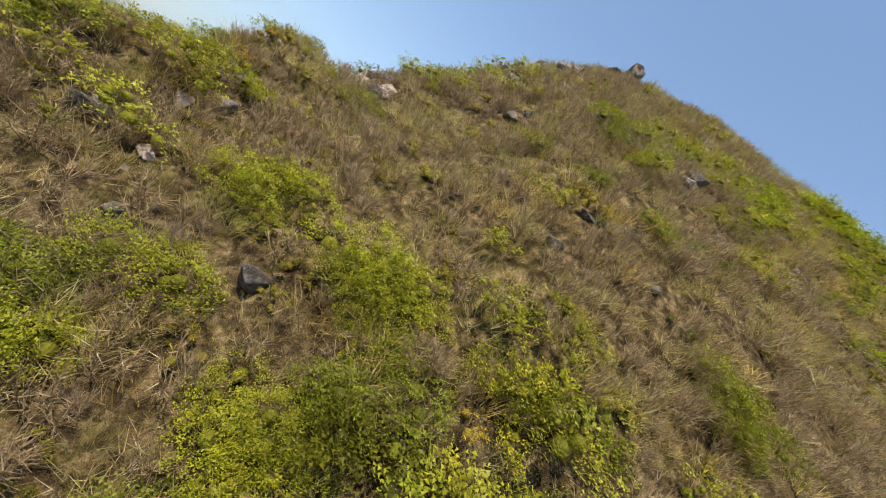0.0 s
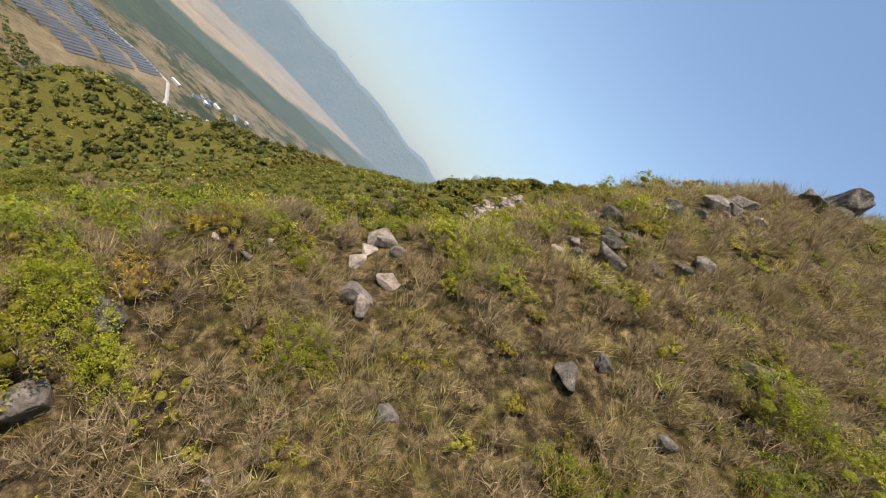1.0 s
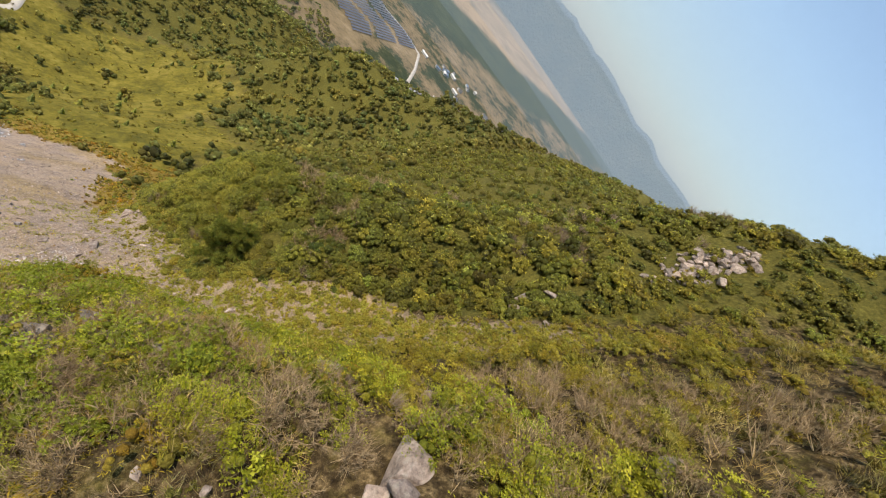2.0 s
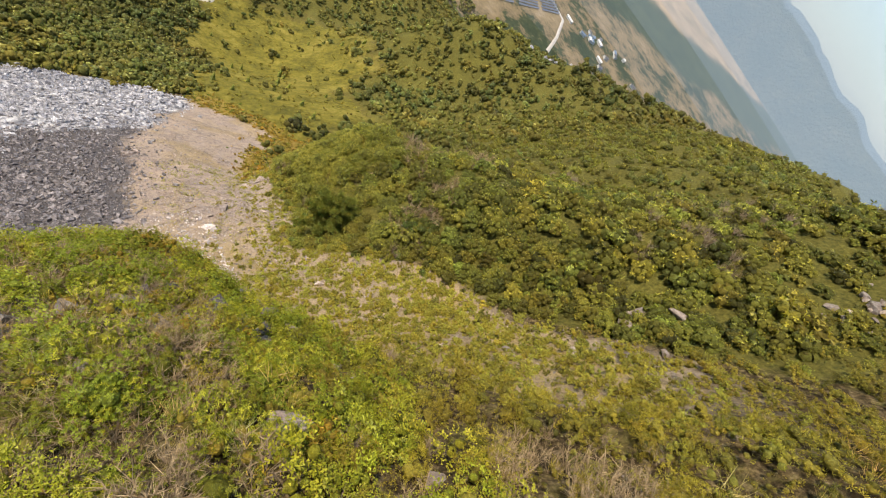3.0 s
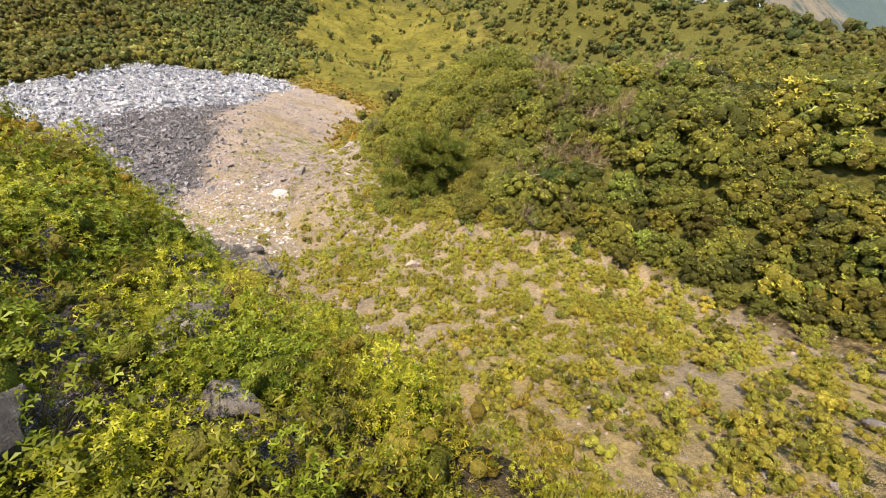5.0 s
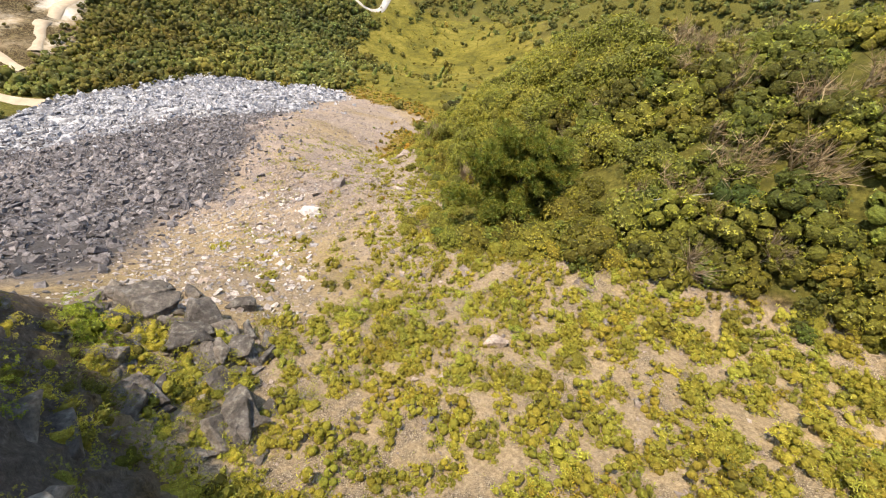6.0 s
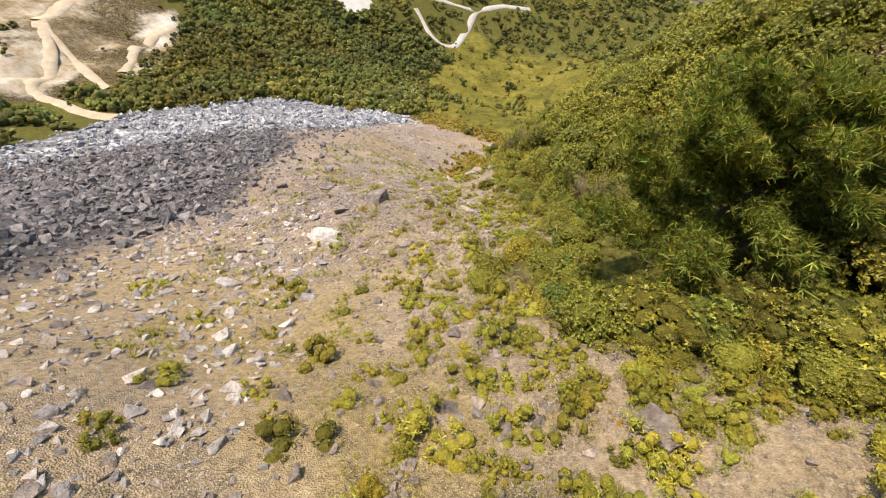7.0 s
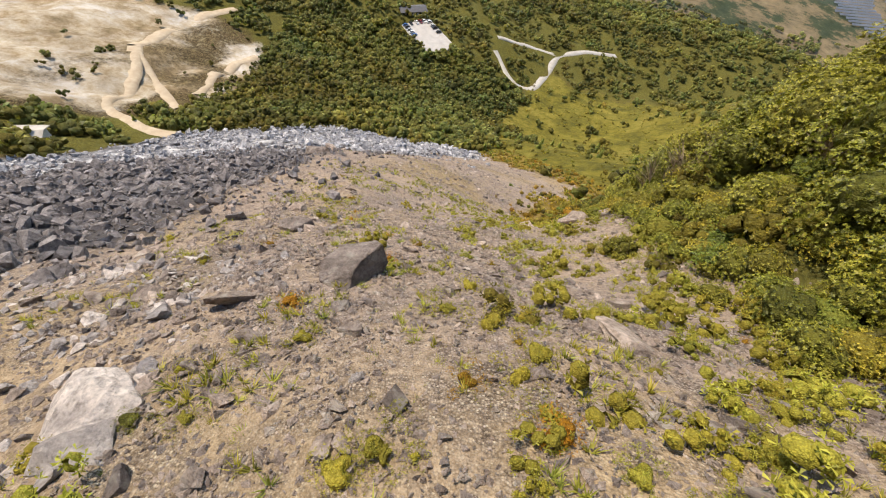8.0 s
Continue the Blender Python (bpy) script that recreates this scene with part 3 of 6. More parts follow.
def build_ground():
    gx, gy = graded(-14, 112, 0.92, -4600, 4700), graded(-34, 122, 0.92, -4600, 4700)
    X, Y = np.meshgrid(gx, gy)
    x, y = X.ravel(), Y.ravel()
    z = height(x, y)
    nx, ny = len(gx), len(gy)
    i = (np.arange(ny - 1)[:, None] * nx + np.arange(nx - 1)[None]).ravel()
    me = raw_mesh("ground", np.stack([x, y, z], -1), np.stack([i, i + 1, i + nx + 1, i + nx], -1), [GROUND], smooth=True)
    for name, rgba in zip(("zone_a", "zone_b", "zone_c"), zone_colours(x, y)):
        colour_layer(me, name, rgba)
    tagged(new("ground", me), "steep volcanic hillside of soil, scree and pale debris above a plain", "ground", kind="structure")


build_ground()

# ---- rocks ----


def rock_shape(rng, points=16, fine=0, rough=0.03, flat=0.62):
    """A broken block: the hull of a few corners, its faces roughened where it is seen closely."""
    bm = bmesh.new()
    for _ in range(points):
        p = rng.normal(size=3)
        p *= rng.uniform(0.82, 1.1) / np.linalg.norm(p)
        p = np.sign(p) * np.abs(p) ** 0.75
        bm.verts.new(p * [1.0, rng.uniform(0.62, 0.82), rng.uniform(flat - 0.1, flat + 0.1)])
    made = bmesh.ops.convex_hull(bm, input=bm.verts)
    bmesh.ops.delete(bm, geom=[g for g in made["geom_interior"] if isinstance(g, bmesh.types.BMVert)], context="VERTS")
    bmesh.ops.triangulate(bm, faces=bm.faces)
    if fine:
        bmesh.ops.bevel(bm, geom=list(bm.edges), offset=0.035, segments=1, affect="EDGES")
        bmesh.ops.triangulate(bm, faces=bm.faces)
        bmesh.ops.subdivide_edges(bm, edges=[e for e in bm.edges if e.calc_length() > 0.22], cuts=fine, use_grid_fill=True)
        bmesh.ops.triangulate(bm, faces=bm.faces)
    bm.verts.index_update()
    v = np.array([p.co for p in bm.verts])
    f = np.array([[q.index for q in t.verts] for t in bm.faces])
    bm.free()
    k = rng.normal(size=(3, 3)) * 4.0
    v = v + rough * np.sin(v @ k + rng.uniform(0, 6, 3)) + 0.6 * rough * np.sin(v @ k[::-1] * 2.7)
    if fine:
        far = Vector(rng.uniform(0, 50, 3))
        v = v * (1 + np.array([2.4 * rough * noise.fractal(Vector(p) * 2.6 + far, 0.7, 2.1, 4) for p in v]))[:, None]
    return Shape(v / np.abs(v[:, :2]).max(), f)


def laid(rng, x, y, size, sink, tilt=0.5):
    """Rocks settled on the slope: where each lies, and how it is turned."""
    n = slope_normal(x, y) * tilt + np.array([0, 0, 1 - tilt]) + rng.normal(size=(len(x), 3)) * 0.15
    z = height(x, y) + size * sink
    return np.stack([x, y, z], -1), frames_from(n, rng.uniform(0, 6.3, len(x)))


rng = np.random.default_rng(11)
ROCKS_COARSE = [rock_shape(rng, 9) for _ in range(16)]
TINY = Shape([(1, 0, 0), (-1, 0, 0), (0, 0.8, 0), (0, -0.8, 0), (0, 0, 0.6), (0, 0, -0.6)], [(0, 2, 4), (2, 1, 4), (1, 3, 4), (3, 0, 4), (2, 0, 5), (1, 2, 5), (3, 1, 5), (0, 3, 5)])
ROCKS_TINY = [Shape(TINY.v * rng.uniform(0.6, 1.3, TINY.v.shape) + rng.normal(size=TINY.v.shape) * 0.15, TINY.f) for _ in range(10)]
ROCKS_FINE = [rock_shape(rng, 15) for _ in range(14)]
ROCKS_BIG = [rock_shape(rng, 13, 2, 0.024, 0.55) for _ in range(16)]

ROCKS_SCREE = [rock_shape(rng, 10, 0, 0.0, 0.85) for _ in range(16)]
ROCKS_ANGULAR = [rock_shape(rng, 11, 2, 0.02, 0.66) for _ in range(12)]


def rock_stuff(name, label, material, x, y, size, shapes, seed, sink=0.12, squash=True):
    r = np.random.default_rng(seed)
    p, turn = laid(r, x, y, size, sink)
    sz = size[:, None] * r.uniform(0.75, 1.2, (len(x), 3)) if squash else size
    v, f, w, _ = strewn(shapes, r.integers(0, len(shapes), len(x)), p, turn, sz)
    tagged(new(name, raw_mesh(name, v, f, [material])), label, "rocks", kind="stuff")


def lone_rocks(name, label, group, material, rows, shapes, seed, sink=0.1, tilt=0.5):
    """Single boulders that one could count: x, y, half width."""
    r = np.random.default_rng(seed)
    meshes = [raw_mesh(name, s.v, s.f, [material]) for s in shapes]
    rows = np.asarray(rows, float)
    p, turn = laid(r, rows[:, 0], rows[:, 1], rows[:, 2], sink, tilt)
    for q, t, s in zip(p, turn, rows[:, 2]):
        ob = new(name, meshes[r.integers(len(meshes))])
        m = Matrix([[*t[0], q[0]], [*t[1], q[1]], [*t[2], q[2]], [0, 0, 0, 1]])
        ob.matrix_world = m @ Matrix.Diagonal((s, s * r.uniform(0.8, 1.1), s * r.uniform(0.8, 1.1), 1))
        tagged(ob, label, "boulder", group)


def build_rocks():
    r = np.random.default_rng(21)
    dark = lambda x, y: np.clip(scree(x, y) - bleached(x, y), 0, 1)
    # dark scree
    x, y = sow(r, 60000, (-52, 50, 38, 132), lambda x, y: (0.35 + 0.6 * sig((24 - np.hypot(x - 36, y - 66)) / 6)) * dark(x, y))
    s = 0.09 + 0.2 * r.random(len(x)) ** 2 + 0.6 * r.random(len(x)) ** 9 + 0.2 * sig((20 - x) / 7)
    near = np.hypot(x - 42, y - 66) < 13
    big = np.flatnonzero(near & (s > 0.28))[:280]
    rest = np.ones(len(x), bool)
    rest[big] = False
    lone_rocks("scree_block", "dark grey angular block in the scree", "blocks in the scree", SCREE, np.stack([x[big], y[big], s[big]], -1), ROCKS_SCREE, 3, 0.2)
    rock_stuff("scree_stones", "dark grey angular stones of a wide scree slope", SCREE, x[rest], y[rest], s[rest], ROCKS_SCREE, 4, 0.2)
    # bleached scree
    x, y = sow(r, 34000, (-52, 64, 84, 178), lambda x, y: 0.8 * bleached(x, y) * sig((grain(x, y, 6, 4) + 0.35) / 0.2))
    s = 0.16 + 0.34 * r.random(len(x)) ** 2 + 1.0 * r.random(len(x)) ** 8
    rock_stuff("bleached_stones", "bluish white sulphur-bleached stones at the foot of the scree", ROCK_PALE, x, y, s, ROCKS_SCREE, 5, 0.2)
    # litter on the fan
    lit = lambda x, y: fan(x, y) * (1 - scree(x, y)) * (1 - bleached(x, y)) * np.clip(0.25 + sig((grain(x, y, 4, 3) + 0.5 * grain(x, y, 13, 6) + 0.1) / 0.15), 0, 1)
    x, y = sow(r, 46000, (34, 92, 10, 150), lambda x, y: 0.9 * lit(x, y) * (0.35 + 0.65 * sig((y - 40) / 4)) * (0.4 + 0.6 * sig((92 - y) / 6)))
    s = 0.06 + 0.11 * r.random(len(x)) ** 2 + 0.32 * r.random(len(x)) ** 8
    px, py = sow(r, 40000, (43, 68, 50, 72), lambda x, y: 0.85 * lit(x, y))
    ps = 0.03 + 0.05 * r.random(len(px)) ** 2 + 0.08 * r.random(len(px)) ** 5
    rock_stuff("pebbles", "loose grey and mauve pebbles on pale gravel", ROCK, px, py, ps, ROCKS_TINY, 9)
    rock_stuff("fan_stones", "grey and brown broken stones on pale gravel", ROCK, x, y, s, ROCKS_COARSE, 6)
    x, y = sow(r, 3000, (34, 51, 36, 60), lambda x, y: 0.7 * fan(x, y) * (1 - scree(x, y)))
    s = 0.07 + 0.16 * r.random(len(x)) ** 2 + 0.3 * r.random(len(x)) ** 7
    rock_stuff("pale_stones", "pale grey broken stones strewn below the cliff", ROCK_LIGHT, x, y, s, ROCKS_COARSE, 10)
    # talus under the cliff
    foot = lambda x, y: x - 47.5 + 0.9 * (y - 24)
    x, y = sow(r, 1500, (36, 50, 28, 40), lambda x, y: 0.45 * sig((foot(x, y) - 1.2) / 0.4) * sig((6.5 - foot(x, y)) / 0.8) * sig((38.6 - y) / 0.6))
    s = 0.25 + 1.15 * r.random(len(x)) ** 2.5
    lone_rocks("talus_boulder", "dark brown broken boulder at the foot of the cliff", "boulders under the cliff", ROCK_DARK, np.stack([x, y, s], -1)[:120], ROCKS_ANGULAR, 7, 0.2)
    # rocks on the spur and the slope beyond
    x, y = sow(r, 700, (18, 62, -34, 24), lambda x, y: 0.30 * sig((grain(x, y, 7, 3) - 0.05) / 0.12) * spur_top(x, y))
    s = 0.25 + 0.8 * r.random(len(x)) ** 3
    lone_rocks("hillside_boulder", "weathered grey boulder among dry grass and shrubs", "boulders on the spur", ROCK, np.stack([x, y, s], -1)[:90], ROCKS_BIG, 8, 0.12)


build_rocks()

# ---- plants ----
# boulders on the spur: x, y, half width
SPUR_BLOCKS = [
    (37.9, 7.6, 1.7), (36.5, 6.9, 1.1), (36.1, 7.2, 0.9), (35.2, 7.1, 1.0), (33.8, 4.8, 1.0), (32.3, 5.1, 1.35), (31.6, 4.6, 1.0), (35.8, 5.9, 0.7),
    (45.2, 9.3, 0.7), (39.2, -0.9, 0.8), (41.2, -1.5, 0.6), (38.6, -0.4, 0.8)]
SPUR_BOULDERS = [
    (43.6, -1.9, 1.3), (37.7, -2.8, 1.5), (39.8, -2.5, 1.0), (40.6, -3.3, 0.9), (38.0, -6.3, 1.0), (37.9, -5.0, 0.9), (44.6, -4.6, 1.5),
    (46.2, -6.8, 1.5), (47.4, -8.6, 1.4), (45.6, -8.0, 1.0), (44.8, -6.2, 0.9), (36.5, -23.0, 1.2), (34.5, -21.9, 1.0), (43.0, -24.0, 1.1), (15.0, 1.3, 1.1),
    (19.2, 11.2, 0.8), (24.2, 9.2, 1.2), (26.9, 10.9, 1.1), (26.6, -18.1, 1.4), (24.9, -16.5, 1.0), (30.0, -16.3, 0.8), (19.6, -9.5, 0.7), (17.7, -8.1, 0.7), (16.9, -13.9, 0.6),
    (30.1, -3.8, 1.1), (31.0, -4.8, 0.7), (31.8, -10.1, 1.2), (28.0, -7.5, 0.8), (27.4, 0.4, 0.6), (16.5, 6.7, 0.6), (38.8, -7.1, 1.1), (41.1, -2.2, 0.9), (38.1, -1.3, 0.9)]
CREST_BOULDERS = [(52.4, -15.8, 2.5), (53.0, -13.6, 1.5), (50.6, -13.2, 1.5), (50.2, -15.4, 1.2)]
BARE_SPOTS = np.array(SPUR_BLOCKS + SPUR_BOULDERS + CREST_BOULDERS)


def off_rocks(x, y):
    """Nothing grows on the boulders of the spur."""
    d = np.hypot(x[:, None] - BARE_SPOTS[None, :, 0], y[:, None] - BARE_SPOTS[None, :, 1])
    return (d > BARE_SPOTS[None, :, 2] * 0.85 + 0.1).all(1)




def rosette(rng, leaves, length, width, lift):
    """A whorl of leaves about +z."""
    a = np.arange(leaves) * 2 * np.pi / leaves + rng.uniform(0, 6)
    v, f = [], []
    for i, t in enumerate(a):
        L, up = length * rng.uniform(0.8, 1.2), lift + rng.normal() * 0.2
        d, s = np.array([np.cos(t), np.sin(t), up]), np.array([-np.sin(t), np.cos(t), 0])
        v += [-0.15 * L * d, d * L * 0.75 + s * width / 2, d * L - s * width / 2]
        f.append([3 * i, 3 * i + 1, 3 * i + 2])
    return Shape(v, f)


def lumpy(rng, n, lumps, flat, spread=0.75, size=0.5, dome=False):
    """Points and outward directions on a crown of several rounded lumps, heaped loosely or set on a dome."""
    if dome:
        up = (np.arange(lumps) + 0.35) / lumps
        turn = np.arange(lumps) * 2.4 + rng.uniform(0, 6) + rng.normal(size=lumps) * 0.25
        out = np.sqrt(1 - up * up) * rng.uniform(0.8, 1.1, lumps)
        c = np.stack([np.cos(turn) * out, np.sin(turn) * out, up * flat], -1) * spread * 0.74
        c[:, 2] += 0.12 * flat
        rad = size * rng.uniform(0.75, 1.15, lumps)
    else:
        c = np.clip(rng.normal(size=(lumps, 3)), -1.5, 1.5) * [spread / 1.7, spread / 1.7, spread * flat / 2.4]
        c[:, 2] = np.abs(c[:, 2]) * 0.9 + flat * 0.35
        rad = size * rng.uniform(0.6, 1.15, lumps)
    p, d = [], []
    while len(p) < n:
        k = rng.integers(lumps)
        v = rng.normal(size=3)
        v /= np.linalg.norm(v)
        if v[2] < -0.35:
            continue
        q = c[k] + v * rad[k] * np.array([1, 1, 0.8])
        if any(np.linalg.norm((q - c[j]) / [1, 1, 0.8]) < rad[j] * 0.86 for j in range(lumps) if j != k) or q[2] < 0.02:
            continue
        p.append(q), d.append(v)
    return np.array(p), np.array(d), c, rad


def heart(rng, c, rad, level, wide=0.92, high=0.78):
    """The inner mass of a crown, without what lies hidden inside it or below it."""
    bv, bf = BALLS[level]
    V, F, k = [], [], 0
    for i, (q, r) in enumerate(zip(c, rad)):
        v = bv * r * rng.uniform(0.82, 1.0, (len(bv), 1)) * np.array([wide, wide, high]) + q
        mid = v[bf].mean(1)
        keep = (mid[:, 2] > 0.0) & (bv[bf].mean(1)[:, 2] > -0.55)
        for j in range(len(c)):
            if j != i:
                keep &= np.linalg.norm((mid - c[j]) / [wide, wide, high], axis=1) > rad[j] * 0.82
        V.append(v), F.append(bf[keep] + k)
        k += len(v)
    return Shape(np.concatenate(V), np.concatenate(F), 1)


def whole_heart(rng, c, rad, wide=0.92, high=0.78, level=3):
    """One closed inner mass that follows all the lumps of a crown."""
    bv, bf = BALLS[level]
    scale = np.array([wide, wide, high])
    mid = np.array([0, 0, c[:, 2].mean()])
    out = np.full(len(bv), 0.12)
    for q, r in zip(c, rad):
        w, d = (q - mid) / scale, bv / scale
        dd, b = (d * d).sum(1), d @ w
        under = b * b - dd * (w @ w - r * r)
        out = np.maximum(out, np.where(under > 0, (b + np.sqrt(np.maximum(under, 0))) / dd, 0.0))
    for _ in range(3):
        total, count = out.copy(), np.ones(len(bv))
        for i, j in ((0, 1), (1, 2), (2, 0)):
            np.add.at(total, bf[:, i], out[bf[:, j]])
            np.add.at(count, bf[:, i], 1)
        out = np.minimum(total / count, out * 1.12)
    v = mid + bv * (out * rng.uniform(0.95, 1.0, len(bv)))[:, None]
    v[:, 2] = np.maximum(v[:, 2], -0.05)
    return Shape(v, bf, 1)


def leafy(rng, whorls=34, leaves=5, length=0.2, width=0.11, lumps=7, flat=0.8, lift=0.25, core=True, spread=0.75, size=0.5, fine=1, whole=False, loose=0.45, dome=False):
    """A shrub about 2 across: whorls of leaves over a lumpy heart, coloured dark as the shade inside."""
    p, d, c, rad = lumpy(rng, whorls, lumps, flat, spread, size, dome)
    ros = [rosette(rng, leaves, length, width, lift) for _ in range(4)]
    n = d * 0.8 + [0, 0, 0.5] + rng.normal(size=d.shape) * loose
    v, f, _, _ = strewn(ros, rng.integers(0, 4, len(p)), p, frames_from(n, rng.uniform(0, 6, len(p))), rng.uniform(0.75, 1.3, len(p)))
    s = Shape(v, f, 0)
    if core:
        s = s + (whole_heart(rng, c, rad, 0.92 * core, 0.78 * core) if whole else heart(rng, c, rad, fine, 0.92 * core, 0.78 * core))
    return s


def rod(a, b, ra, rb):
    """A three-sided tapering stick."""
    a, b = np.asarray(a, float), np.asarray(b, float)
    fr = frames_from((b - a)[None], np.zeros(1))[0]
    ring = np.array([[np.cos(t), np.sin(t), 0] for t in (0, 2.09, 4.19)]) @ fr.T
    v = np.concatenate([a + ring * ra, b + ring * rb])
    f = [[0, 1, 4], [0, 4, 3], [1, 2, 5], [1, 5, 4], [2, 0, 3], [2, 3, 5]]
    return v, f


def sticks(rods, which=0):
    v, f = [], []
    for k, (a, b, ra, rb) in enumerate(rods):
        q, g = rod(a, b, ra, rb)
        v.append(q), f.append(np.array(g) + 6 * k)
    return Shape(np.concatenate(v), np.concatenate(f), which)


def twiggy(rng, stems=8, forks=9, tall=1.0, thick=0.013):
    """A bare shrub: stems from one root that fork into fine twigs."""
    rods, fine = [], []
    for _ in range(stems):
        t, lean = rng.uniform(0, 6.3), rng.uniform(0.1, 0.75)
        d = np.array([np.cos(t) * lean, np.sin(t) * lean, 1])
        d /= np.linalg.norm(d)
        a = rng.normal(size=3) * [0.06, 0.06, 0]
        mid = a + d * tall * rng.uniform(0.35, 0.55)
        rods.append((a, mid, thick, thick * 0.7))
        for _ in range(forks):
            e = d + rng.normal(size=3) * 0.45
            e /= np.linalg.norm(e)
            a2, side = mid - d * tall * rng.uniform(0, 0.2), np.cross(e, rng.normal(size=3))
            side *= thick * 0.75 / np.linalg.norm(side)
            fine.append([a2 - side, a2 + side, mid + e * tall * rng.uniform(0.25, 0.6)])
    fine = np.array(fine)
    return sticks(rods) + Shape(fine.reshape(-1, 3), np.arange(3 * len(fine)).reshape(-1, 3), 0)


def brush(rng, stems=9, twigs=22):
    """A leafless shrub, about 1 high: bent stems that end in a haze of fine upright twigs."""
    rods, fine = [], []
    for k in range(stems):
        t, lean = k * 6.28 / stems + rng.normal() * 0.3, rng.uniform(0.15, 0.8)
        side = np.array([np.cos(t), np.sin(t), 0])
        a = side * 0.05
        b = a + side * lean * 0.3 + [0, 0, rng.uniform(0.22, 0.34)]
        c = b + side * lean * 0.28 + rng.normal(size=3) * 0.05 + [0, 0, rng.uniform(0.2, 0.36)]
        rods += [(a, b, 0.016, 0.011), (b, c, 0.011, 0.005)]
        for _ in range(twigs):
            u = rng.uniform(0.05, 1.0)
            p = b + (c - b) * u if rng.random() < 0.8 else a + (b - a) * rng.uniform(0.5, 1)
            e = side * lean * 0.5 + rng.normal(size=3) * 0.5 + [0, 0, 0.75]
            e *= rng.uniform(0.16, 0.42) / np.linalg.norm(e)
            w = np.cross(e, rng.normal(size=3))
            w *= rng.uniform(0.004, 0.009) / np.linalg.norm(w)
            fine.append([p - w, p + w, p + e])
    fine = np.array(fine)
    return sticks(rods) + Shape(fine.reshape(-1, 3), np.arange(3 * len(fine)).reshape(-1, 3), 0)


def broom(rng, twigs=95, tall=0.9):
    """A shrub of close fine upright twigs, like an old broom, fuzzy at the top."""
    p, d, c, rad = lumpy(rng, twigs, 4, 0.55, 0.8, 0.42)
    v = []
    for q, o in zip(p, d):
        e = o * [0.7, 0.7, 0.5] + [0, 0, 0.6] + rng.normal(size=3) * 0.28
        e *= tall * rng.uniform(0.28, 0.6) / np.linalg.norm(e)
        side = np.cross(e, rng.normal(size=3))
        side *= rng.uniform(0.004, 0.009) / np.linalg.norm(side)
        a = q - e * 0.35
        v += [a - side, a + side, q + e]
    return Shape(v, np.arange(3 * twigs).reshape(-1, 3), 0)


def tuft(rng, blades=9, tall=0.7, wide=0.035, lean=0.8):
    """Grass: bent blades from one foot."""
    v, f = [], []
    for i in range(blades):
        t, out, h = rng.uniform(0, 6.3), rng.uniform(0.1, lean), tall * rng.uniform(0.6, 1.15)
        d, s = np.array([np.cos(t), np.sin(t), 0]), np.array([-np.sin(t), np.cos(t), 0]) * wide / 2
        a = d * 0.08 * rng.random()
        v += [a - s, a + s, a + d * out * h + [0, 0, h * rng.uniform(0.75, 1.0)]]
        f.append([3 * i, 3 * i + 1, 3 * i + 2])
    return Shape(v, f)


def feathery(rng, sprays=84, leaflets=7, leaf=0.85, tip=0.9):
    """A shrub of layered sprays: small leaves along arching shoots."""
    p, d, c, rad = lumpy(rng, sprays, 6, 0.9, 0.8, 0.42)
    V, F = [], []
    k = 0
    for q, o in zip(p, d):
        out = o * [1, 1, 0.25] + [0, 0, 0.14]
        out /= np.linalg.norm(out)
        side = np.cross(out, [0, 0, 1.0])
        side /= np.linalg.norm(side) + 1e-6
        L = rng.uniform(0.26, 0.5)
        for j in range(leaflets):
            u = j / leaflets
            at = q + out * L * u - np.array([0, 0, 0.14 * u * u]) + rng.normal(size=3) * 0.018
            w = side * leaf * (0.07 - 0.035 * u) * (1 if j % 2 else -1) + rng.normal(size=3) * 0.015
            V += [at - out * 0.03 * tip, at + w * 0.8 + out * 0.06 * tip, at + w * 1.6]
            F.append([k, k + 1, k + 2])
            k += 3
    return Shape(V, F, 0) + heart(rng, c, rad, 1, 0.48, 0.36)


def crown_far(rng, bits=5, size=0.45):
    """A tree crown for far woods: overlapping leaf masses of uneven outline."""
    p, d, c, rad = lumpy(rng, bits, 4, 1.1, 0.8, 0.55)
    base = np.array([[-0.5, -0.4, 0], [0.5, -0.45, 0.05], [0.55, 0.4, 0], [-0.4, 0.5, -0.06], [0, 0, 0.22]])
    f = np.array([[0, 1, 4], [1, 2, 4], [2, 3, 4], [3, 0, 4]])
    v, t, _, _ = strewn([Shape(base, f)], np.zeros(len(p), int), p, frames_from(d + rng.normal(size=d.shape) * 0.35, rng.uniform(0, 6, len(p))), rng.uniform(0.7, 1.3, len(p)) * size)
    s = Shape(v, t, 0)
    return s + heart(rng, c, rad, 1, 0.95, 0.9)


def conifer_far(rng, tiers=9):
    """A narrow conifer, 1 high: drooping whorls round a stem."""
    rods = [((0, 0, 0), (0, 0, 1.0), 0.02, 0.004)]
    V, F, k = [], [], 0
    for i in range(tiers):
        z, L = 0.12 + 0.86 * i / tiers, 0.24 * (1 - i / tiers) + 0.035
        for t in np.arange(6) * 1.05 + rng.uniform(0, 6):
            d, s = np.array([np.cos(t), np.sin(t), -0.35]), np.array([-np.sin(t), np.cos(t), 0])
            r = L * rng.uniform(0.75, 1.2)
            b = np.array([0, 0, z + rng.normal() * 0.01])
            V += [b, b + d * r * 0.6 + s * r * 0.33, b + d * r, b + d * r * 0.6 - s * r * 0.33]
            F += [[k, k + 1, k + 2], [k, k + 2, k + 3]]
            k += 4
    return Shape(V, F, 0) + sticks(rods, 1)


